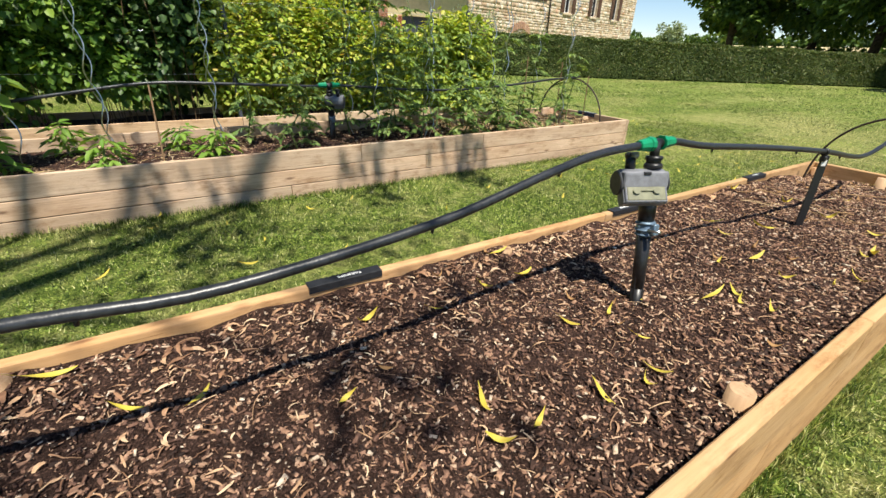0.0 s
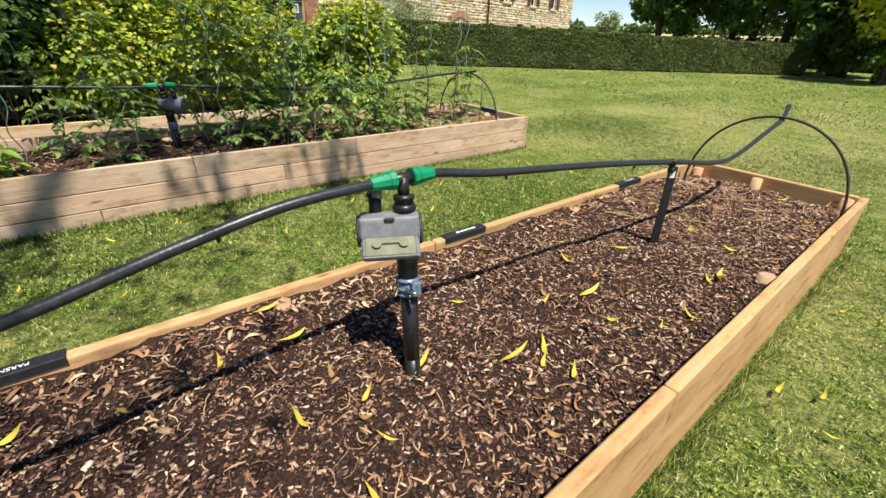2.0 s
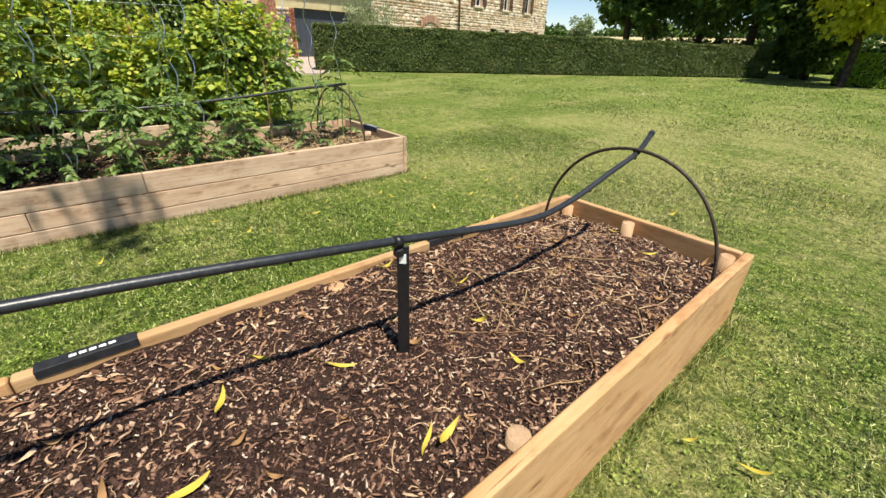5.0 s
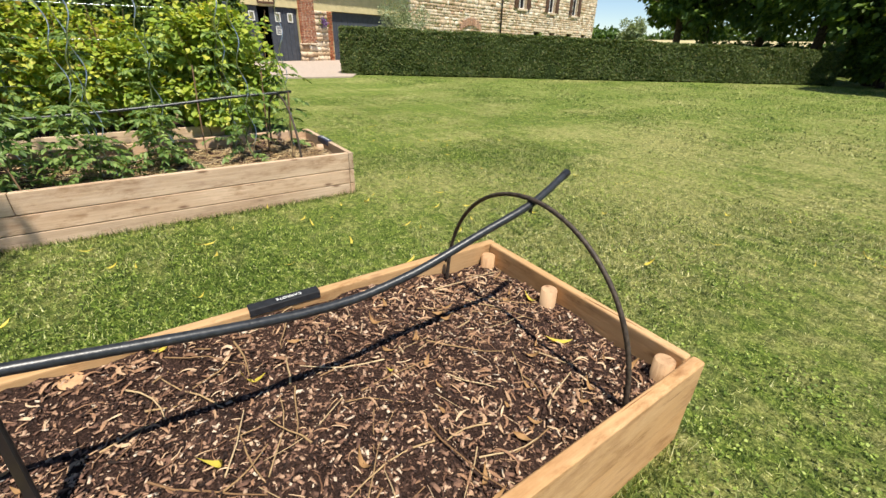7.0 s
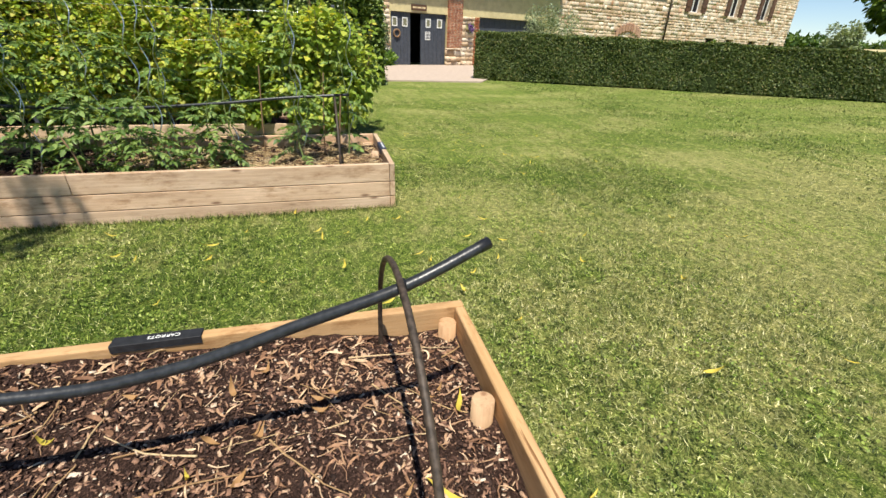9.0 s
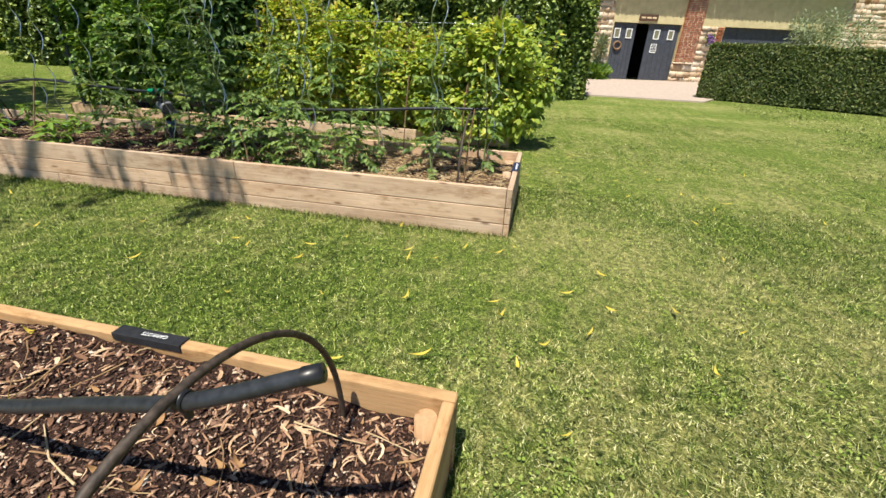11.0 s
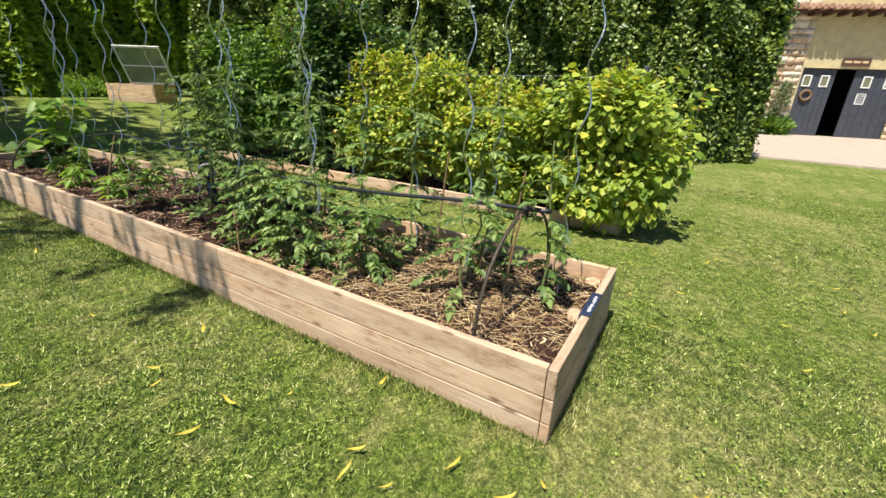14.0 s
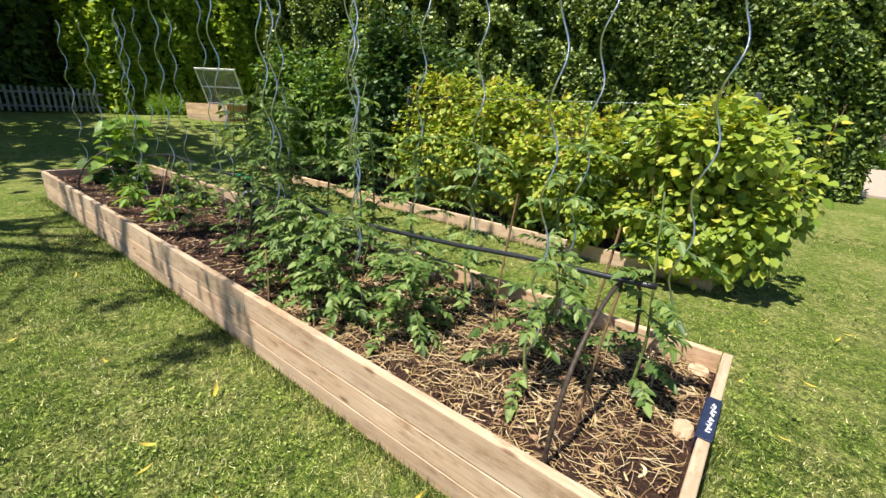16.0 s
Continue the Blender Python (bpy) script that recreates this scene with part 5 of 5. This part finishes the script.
    part("upper_neck", at(join(cyl(0.034, 0.034, 0.022, (0, 0, 0.588), "z", 18, 0.003), cyl(0.027, 0.027, 0.02, (0, 0, 0.61), "z", 18), cyl(0.032, 0.032, 0.018, (0, 0, 0.622), "z", 18, 0.003), cyl(0.017, 0.02, 0.06, (0, 0, 0.635), "z", 14))), M_BLACK, t)
    part("inlet", at(join(cyl(0.019, 0.019, 0.06, (-0.038, 0.01, 0.588), "z", 14, 0.003), cyl(0.013, 0.013, 0.045, (-0.06, 0.01, 0.652), "x", 12, 0.003)), turn), M_BLACK, t)
    part("tap_knob", at(cyl(0.015, 0.015, 0.03, (-0.045, 0.005, 0.652), "x", 10, 0.002), turn), M_GREYL, t, "pale ribbed knob")
    top = lean @ Vector((0, 0, 0.69))
    part("tee", join(cyl(0.018, 0.018, 0.13, (top.x, top.y - 0.065, top.z), "y", 14), cyl(0.019, 0.019, 0.03, (top.x, top.y, top.z - 0.03), "z", 14)), M_BLACK, t)
    for sg in (-1, 1):
        nut = join(cyl(0.029, 0.026, 0.022, (0, 0.028, 0), "y", 9, 0.002), cyl(0.025, 0.019, 0.056, (0, 0.05, 0), "y", 9, 0.002))
        for fc in nut.faces:
            fc.smooth = False
        bmesh.ops.scale(nut, vec=(1, sg, 1), verts=nut.verts)
        bmesh.ops.translate(nut, vec=top, verts=nut.verts)
        if sg < 0:
            bmesh.ops.reverse_faces(nut, faces=nut.faces[:])
        part("hose_nut", nut, M_GREEN, t, "bright green hose nut")
    return t, top


timer, tip = valve()
timer.location = (-0.64 - tip.x, -3.47 - tip.y, 0.88 - tip.z)
copy_thing(timer, pose(-3.86 + 2 * tip.x, -3.72 + 2 * tip.y, SOIL_B - 0.09, rz=180))
TEE = timer.location + tip


def hose(name, pts, label, drips, r=0.0142):
    t = thing(name, label, "hose", "watering hoses")
    line = smooth_line(pts, 90)
    tubes("pipe", [(line, r)], M_PIPE, t, segs=12)
    a, b = line[-1], unit(line[-1] - line[-3])
    v, f = tube_arrays([a - b * 0.02, a + b * 0.012, a + b * 0.014], [r * 1.12, r * 1.1, 0.002], 12)
    put("end_cap", mesh_np("end_cap", v, f, True), M_BLACK, t)
    for u in drips:
        q = line[int(u * 89)]
        ob = part("dripper", cyl(0.0045, 0.006, 0.016, (0, 0, -r - 0.012), "z", 8), M_BLACK, t)
        ob.location = q
    return line


hose("garden_hose", [(-1.35, -8.4, 0.03), (-0.95, -7.0, 0.45), (-0.72, -5.9, 0.68), (-0.65, -5.35, 0.705), (-0.63, -4.99, 0.69), (-0.64, -4.43, 0.738), (-0.64, -4.05, 0.822), (-0.64, -3.81, 0.868), (TEE.x, TEE.y - 0.1, TEE.z), (TEE.x, TEE.y + 0.1, TEE.z), (-0.64, -3.1, 0.838), (-0.63, -2.5, 0.778), (-0.6, -1.86, 0.705), (-0.61, -1.2, 0.605), (-0.61, -0.88, 0.622), (-0.6, -0.57, 0.715), (-0.59, -0.345, 0.79), (-0.63, -0.14, 0.86)],
     "thick black rubber watering hose strung along the bed", (0.2, 0.3, 0.38, 0.52, 0.6, 0.68, 0.74, 0.86))
hose("garden_hose", [(-3.95, -7.6, 0.45), (-3.92, -6.6, 0.66), (-3.9, -6.03, 0.735), (-3.9, -5.64, 0.79), (-3.9, -5.12, 0.85), (-3.9, -4.58, 0.835), (-3.95, -3.9, 0.80), (-3.975, -3.6, 0.80), (-3.93, -2.87, 0.75), (-3.9, -2.2, 0.735), (-3.9, -1.4, 0.775), (-3.9, -0.87, 0.82), (-3.89, -0.42, 0.845), (-3.9, -0.3, 0.85)],
     "thin black watering hose strung over the tomato bed", (0.3, 0.5, 0.7), 0.0125)


def hoop(name, y, x0, x1, z0, top, r, label, tilt=0.0):
    a = np.linspace(0, np.pi, 40)
    c, w = (x0 + x1) / 2, (x1 - x0) / 2
    s = np.sin(a) ** 0.85
    p = np.column_stack([c - w * np.cos(a), y + tilt * s, z0 - 0.02 + (top - z0 + 0.02) * s])
    v, f = tube_arrays(p, r, 10)
    ob = put(name, mesh_np(name, v, f, True), M_RUST)
    tagged(ob, label, "hoop", "support hoops")
    return ob


hoop("support_hoop", -0.36, -1.1, -0.06, SOIL_A - 0.04, 0.808, 0.0088, "black rusty wire hoop standing across the bed")
hoop("support_hoop", -0.42, -4.44, -3.32, SOIL_B - 0.03, 0.835, 0.0095, "black rusty hoop standing over the tomato plants")
hoop("support_hoop", -6.5, -4.44, -3.32, SOIL_B - 0.03, 0.8, 0.0095, "black rusty hoop standing over the tomato plants")
for x, y, z in ((-0.59, -0.352, 0.792), (-3.895, -0.42, 0.842)):
    tie = tagged(part("cable_tie", join(cyl(0.018, 0.018, 0.012, (0, -0.006, 0), "y", 14, 0.002), box((0.012, 0.014, 0.03), 0.003, (0.0, 0, -0.024))), M_BLACK, None), "black cable tie holding hose to hoop", "cable tie", "cable ties")
    tie.location = (x, y, z)


def bar_stake():
    t = thing("hose_stake", "flat black plastic stake that carries the hose", "stake", at=(-0.575, -1.862, SOIL_A))
    bm = box((0.009, 0.042, 0.5), 0.002, (0, 0, 0.2))
    bmesh.ops.rotate(bm, verts=bm.verts, cent=(0, 0, 0), matrix=Matrix.Rotation(radians(-45), 3, "Z") @ Matrix.Rotation(radians(-3), 3, "Y"))
    part("bar", bm, M_BLACK, t)
    part("clip", join(cyl(0.021, 0.021, 0.03, (-0.022, -0.015, 0.468), "y", 16, 0.003), box((0.03, 0.03, 0.03), 0.005, (-0.018, 0, 0.43))), M_BLACK, t)
    tag = box((0.003, 0.024, 0.034), 0.0, (0.0065, 0, 0.405))
    bmesh.ops.rotate(tag, verts=tag.verts, cent=(0, 0, 0), matrix=Matrix.Rotation(radians(-45), 3, "Z") @ Matrix.Rotation(radians(-3), 3, "Y"))
    part("sticker", tag, M_WHITE, t, "small white sticker")
    return t


bar_stake()
st = thing("thin_stake", "thin brown cane stake leaning under the hose", "stake", "thin stakes")
tubes("cane", [(smooth_line([(-3.71, -5.16, SOIL_B - 0.02), (-3.8, -5.15, 0.55), (-3.9, -5.14, 0.85)], 5), 0.007)], M_CANE, st)
st = thing("thin_stake", "thin brown cane stake at the board's edge", "stake", "thin stakes")
tubes("cane", [(smooth_line([(-3.34, -2.27, SOIL_B - 0.02), (-3.37, -2.3, 0.45), (-3.4, -2.36, 0.6)], 5), 0.006)], M_CANE, st)
for x, y, h in ((-3.98, -0.55, 0.75), (-3.62, -0.42, 0.6), (-4.05, -1.1, 0.8)):
    st = thing("thin_stake", "thin pale cane among the tomato stems", "stake", "thin stakes")
    tubes("cane", [(smooth_line([(x, y, SOIL_B - 0.02), (x - 0.02, y + 0.02, SOIL_B + h / 2), (x - 0.05, y + 0.05, SOIL_B + h)], 5), 0.006)], M_CANE, st)

# ---- name tags on the boards ----


def tag(words, y0, y1):
    x = BED_A["x0"] + 0.023
    z = 0.3182
    t = thing("plant_label", "black slate cap on the board with white chalk writing" if words else "black slate cap on the board with faint pale writing", "plant label", "bed labels", (x, (y0 + y1) / 2, z))
    ln = y1 - y0
    part("plate", join(box((0.052, ln, 0.006), 0.001, (0.002, 0, 0.0045)), box((0.005, ln, 0.03), 0.001, (0.0258, 0, -0.0085))), M_SLATE, t)
    if words:
        cu = bpy.data.curves.new("writing", "FONT")
        cu.body, cu.size, cu.extrude, cu.align_x, cu.align_y = words, 0.024, 0.0005, "CENTER", "CENTER"
        tmp = new("tmp", cu)
        me = bpy.data.meshes.new_from_object(tmp.evaluated_get(bpy.context.evaluated_depsgraph_get()))
        bpy.data.objects.remove(tmp)
        ob = put("writing", me, M_CHALK, t, "white chalk letters")
        ob.location, ob.rotation_euler = (0.0, 0.02, 0.0082), (0, 0, radians(-90))
    else:
        part("writing", join(*[box((0.014, 0.02, 0.001), 0, (0.002, -0.04 + 0.027 * i, 0.0082)) for i in range(5)]), M_CHALK, t, "faint pale marks")


tag("PARSNIPS", -4.70, -4.39)
tag("", -2.89, -2.61)
tag("CARROTS", -1.29, -1.0)
t = thing("plant_label", "dark blue tag with white handwriting on the end board", "plant label", "bed labels", (-3.9, -0.001, 0.3785))
part("plate", join(box((0.3, 0.05, 0.006), 0.001, (0, 0, 0.0045)), box((0.3, 0.006, 0.05), 0.001, (0, -0.028, -0.02))), M_TAGBLUE, t)
part("writing", join(*[box((0.003 + 0.003 * (i % 3), 0.008 + 0.009 * (i % 2), 0.001), 0, (-0.1 + 0.0105 * i, 0.003 * (i % 3), 0.0082)) for i in range(20) if i != 9]), M_CHALK, t, "white handwriting")

# ---- cold frame, fence and things at the barn ----


def cold_frame():
    x, y = -9.46, -16.39
    z = float(rise(x, y))
    t = thing("cold_frame", "wooden cold frame on the grass with its glass lid open", "cold frame", at=(x, y, z - 0.03))
    t.rotation_euler = (0, 0, radians(-61))
    for i in range(3):
        for yy in (-0.55, 0.55):
            plank(t, (-0.8, yy, 0.19 * i), (0.8, yy, 0.19 * i), 0.186, 0.03, M_WOOD_B)
        for xx in (-0.785, 0.785):
            plank(t, (xx, -0.53, 0.19 * i), (xx, 0.53, 0.19 * i), 0.186, 0.03, M_WOOD_A)
    lid = join(box((1.6, 0.05, 0.05), 0.005, (0, 0, 0)), box((1.6, 0.05, 0.07), 0.005, (0, 0, 1.25)), *[box((0.05, 0.04, 1.2), 0.004, (xx, 0, 0.625)) for xx in (-0.77, 0.77)], box((1.54, 0.03, 0.04), 0.004, (0, 0, 0.62)))
    m = Matrix.Translation((0, -0.58, 0.58)) @ Matrix.Rotation(radians(-24), 4, "X")
    bmesh.ops.transform(lid, matrix=m, verts=lid.verts)
    frame_ob = part("lid", lid, M_WHITE, t, "white framed lid leaning open")
    g = box((1.54, 0.006, 1.2), 0, (0, 0, 0.62))
    bmesh.ops.transform(g, matrix=m, verts=g.verts)
    part("pane", g, M_GLASS, frame_ob)
    pl = thing("herb_tuft", "bright green herbs growing beside the cold frame", "plant", at=(x + 1.3, y - 1.0, float(rise(x, y))))
    q, d = clump_points(900, (0, 0, 0.35), (0.6, 0.5, 0.45), 12, 0.4, 0.5)
    leaves("foliage", q, unit(d + [0, 0, 0.6]), rand_dir(900), 0.12 * rng.uniform(0.6, 1.3, 900), M_PEPPER, pl, outline=LANCE)


cold_frame()

fence = thing("picket_fence", "low white picket fence in the shade of the trees", "fence")
for i in range(34):
    x = -6.6 + i * 0.16
    part("picket", box((0.07, 0.02, 0.75), 0.004, (x, -19.0, 0.66 + 0.42)), M_FENCE, fence)
for z in (0.86, 1.28):
    part("rail", box((5.6, 0.03, 0.06), 0.004, (-4.0, -19.03, z)), M_FENCE, fence)

w = tagged(put("door_wreath", mesh_np("door_wreath", *tube_arrays([(0.2 * math.cos(a), 0, 0.2 * math.sin(a)) for a in np.linspace(0, 6.283, 20)], 0.05, 8)), M_CANE), "dried brown wreath hung on the barn door", "wreath")
w.matrix_world = FACE @ Matrix.Translation((4.05, -0.085, 1.75))
for nm, lab, u, dd, z, r, n, mat, sz in (("border_plants", "green strappy plants at the foot of the barn wall", 2.8, 0.5, 0.4, (0.9, 0.5, 0.5), 900, M_LIGHTSHRUB, 0.3),
                                         ("wall_climber", "pale thin climbing stems on the stone wall", 3.0, 0.25, 1.5, (0.35, 0.15, 0.9), 500, M_OLIVE, 0.16),
                                         ("hanging_basket", "hanging basket of violet flowers on the stone pier", 9.1, 0.3, 2.2, (0.28, 0.2, 0.3), 400, M_LIGHTSHRUB, 0.1)):
    t = thing(nm, lab, "plant")
    t.matrix_world = FACE @ Matrix.Translation((u, dd, 0.03))
    q, d = clump_points(n, (0, 0, z), r, 14, 0.4, 0.5)
    leaves("foliage", q, unit(d + [0, 0, 0.5]), rand_dir(n), sz * rng.uniform(0.6, 1.3, n), mat, t, outline=LANCE)
    if nm == "hanging_basket":
        q, d = clump_points(120, (0, 0.05, z), r, 10, 0.4, 0.5)
        leaves("blossom", q, d, rand_dir(120), np.full(120, 0.09), plain("violet_petals", (0.28, 0.12, 0.42), 0.6), t, outline=DIAMOND)
        part("bracket", join(box((0.03, 0.32, 0.03), 0, (0, -0.14, z + 0.45)), box((0.015, 0.015, 0.45), 0, (0, 0, z + 0.2))), M_BLACK, t)

# ---- taller grass along the boards ----


def edge_grass(runs, n):
    ps = []
    for (x0, y0), (x1, y1) in runs:
        k = int(n * math.hypot(x1 - x0, y1 - y0))
        u = rng.random(k)[:, None]
        nrm = np.array([y1 - y0, x0 - x1]) / math.hypot(x1 - x0, y1 - y0)
        ps.append(np.array([x0, y0]) + u * np.array([x1 - x0, y1 - y0]) + nrm * (0.006 + rng.exponential(0.03, (k, 1))))
    xy = np.concatenate(ps)
    m = len(xy)
    p = np.column_stack([xy, rise(xy[:, 0], xy[:, 1]) - 0.012])
    a, lean = rng.uniform(0, 6.283, m), rng.uniform(0.1, 0.9, m)
    h = rng.uniform(0.02, 0.065, m)
    d = np.column_stack([np.cos(a) * lean, np.sin(a) * lean, np.ones(m)]) * h[:, None]
    inside = in_bed(p[:, 0] + d[:, 0], p[:, 1] + d[:, 1])
    d[inside] *= np.array([-1, -1, 1])
    s = np.column_stack([-np.sin(a), np.cos(a), np.zeros(m)]) * 0.0022
    v = np.stack([p - s, p + s, p + d], 1).reshape(-1, 3)
    tagged(put("edge_grass", mesh_np("edge_grass", v, np.arange(3 * m).reshape(-1, 3)), M_BLADE), "longer uncut grass along the boards", "grass", kind="stuff")


edge_grass([((0.136, -6.3), (0.0, 0.0)), ((0.0, 0.0), (-1.2, 0.0)), ((-1.2, 0.0), (-1.2, -6.3)), ((-3.22, -7.9), (-3.22, 0.02)), ((-3.22, 0.02), (-4.53, 0.02)), ((-6.5, -8.0), (-6.5, -0.25))], 900)

n = 40000
x, y = rng.uniform(-6.3, 2.2, n), rng.uniform(-6.3, 3.6, n)
k = n // 60
pick = rng.integers(0, k, n)
x, y = x[:k][pick] + rng.normal(0, 0.11, n), y[:k][pick] + rng.normal(0, 0.11, n)
ok = ~in_bed(x, y, 0.01)
x, y = x[ok], y[ok]
n = len(x)
p = np.column_stack([x, y, rise(x, y) + 0.002 + 0.02 * rng.random(n)])
weeds = leaves("lawn_clover", p, unit(rand_dir(n) * [1, 1, 0.5]), unit(np.array([0, 0, 1.0]) + 0.5 * rand_dir(n)), rng.uniform(0.007, 0.017, n), M_CLOVER, None, outline=((0.4, 0.38), (0.75, 0.4)))
tagged(weeds, "small light green clover leaves scattered through the lawn", "clover", kind="stuff")

# ---- fallen leaves ----


def leaf_mesh(name, ln, wd, curl, twist, material):
    k = 9
    bm = bmesh.new()
    rows = []
    for i in range(k):
        u = i / (k - 1)
        w = wd * math.sin(math.pi * min(1, u * 0.94 + 0.04)) ** 0.8
        x = ln * (u - 0.5)
        z = curl * (u - 0.5) ** 2 * ln * 2 + 0.003
        y = 0.05 * ln * math.sin(u * 4.5 + curl * 3)
        tw = twist * (u - 0.5)
        rows.append([bm.verts.new((x, y - w * math.cos(tw), z + 0.25 * w - w * math.sin(tw))), bm.verts.new((x, y, z)), bm.verts.new((x, y + w * math.cos(tw), z + 0.25 * w + w * math.sin(tw)))])
    for a, b in zip(rows, rows[1:]):
        bm.faces.new((a[0], a[1], b[1], b[0]))
        bm.faces.new((a[1], a[2], b[2], b[1]))
    me = bpy.data.meshes.new(name)
    bm.to_mesh(me)
    bm.free()
    me.materials.append(material)
    for poly in me.polygons:
        poly.use_smooth = True
    return me


YELLOW = [leaf_mesh("fallen_leaf", 0.12, 0.0095, 0.35, 1.2, M_YLEAF), leaf_mesh("fallen_leaf", 0.1, 0.0105, 0.6, -1.6, M_YLEAF), leaf_mesh("fallen_leaf", 0.14, 0.0085, 0.25, 2.2, M_YLEAF), leaf_mesh("fallen_leaf", 0.085, 0.009, 0.9, 2.8, M_YLEAF)]
BROWN = [leaf_mesh("fallen_leaf", 0.085, 0.010, 1.0, 2.4, M_BLEAF), leaf_mesh("fallen_leaf", 0.065, 0.009, 0.7, -2.0, M_BLEAF)]


def drop_leaf(x, y, z, kinds, label, scale=1.0):
    ob = new("fallen_leaf", kinds[int(rng.integers(0, len(kinds)))])
    ob.location = (x, y, z)
    ob.rotation_euler = (rng.normal(0, 0.2), rng.normal(0, 0.2), rng.uniform(0, 6.28))
    ob.scale = (scale,) * 3
    tagged(ob, label, "leaf", "fallen leaves")


KNOWN = ((-0.82, -5.12), (-0.61, -4.75), (-0.89, -5.3), (-0.41, -4.4), (-0.23, -3.82), (-0.26, -4.05), (-0.27, -4.44), (-0.25, -4.32), (-1.1, -5.5), (-0.96, -4.54), (-0.39, -3.19), (-0.19, -3.09),
         (-0.52, -3.69), (-0.93, -4.01), (-0.57, -3.88), (-0.94, -3.78), (-1.1, -3.81), (-0.48, -2.61), (-0.72, -2.46), (-0.31, -2.71), (-0.22, -2.03), (-0.2, -1.98), (-0.54, -3.47), (-0.12, -2.42),
         (-0.87, -2.29), (-0.54, -1.5), (-0.67, -2.1), (-0.28, -1.54), (-0.84, -1.36), (-0.72, -0.15), (-0.44, -0.27), (-1.1, -1.61), (-0.36, -3.05), (-0.3, -3.12))
for x, y in KNOWN:
    drop_leaf(x, y, float(soil_height(x, y, SOIL_A)) + 0.012, YELLOW, "narrow yellow leaf lying on the mulch", rng.uniform(0.85, 1.2))
for q in strew(9, BED_A, SOIL_A, 0.1):
    drop_leaf(q[0], q[1], q[2] + 0.012, YELLOW, "narrow yellow leaf lying on the mulch", rng.uniform(0.5, 0.8))
for q in np.vstack([strew(45, BED_A, SOIL_A, 0.07), strew(22, BED_A, SOIL_A, 0.06, -1.0, -0.05)]):
    drop_leaf(q[0], q[1], q[2] + 0.01, BROWN, "small curled brown leaf lying on the mulch", rng.uniform(0.5, 1.0))
LAWN_KNOWN = ((0.33, -1.93), (0.43, -2.16), (0.2, -2.05), (0.42, -1.0), (-2.09, -2.28), (-2.6, -2.71), (-2.54, -1.85), (-2.66, 1.62), (-2.38, 1.02), (-1.91, 1.07), (-0.83, 1.08), (-2.42, 0.42),
              (-6.24, 0.65), (-2.02, -0.93), (-2.6, -1.34), (-2.88, -2.01), (-2.87, -0.26), (-2.84, -0.03), (-2.61, -0.6), (-3.25, 0.61), (-2.73, 0.65), (-2.09, 0.07), (-4.74, 1.67), (-4.58, 2.01),
              (-2.05, 0.53), (-1.67, -0.26), (-1.54, -0.64), (-5.22, 0.4), (-2.38, -1.3), (-3.1, -0.81), (-6.08, 0.6), (-2.29, -3.35), (-2.36, -4.68), (-2.07, -4.83), (-2.26, -5.52), (-3.12, -5.25))
for x, y in LAWN_KNOWN:
    drop_leaf(x, y, float(rise(x, y)) + 0.028, YELLOW, "narrow yellow leaf lying on the lawn", rng.uniform(0.7, 1.0))
for i in range(130):
    x, y = rng.uniform(-6.3, 1.6), rng.uniform(-6, 3.2)
    if not in_bed(np.array(x), np.array(y), 0.06):
        drop_leaf(x, y, float(rise(x, y)) + 0.026, YELLOW, "narrow yellow leaf lying on the lawn", rng.uniform(0.45, 0.8))
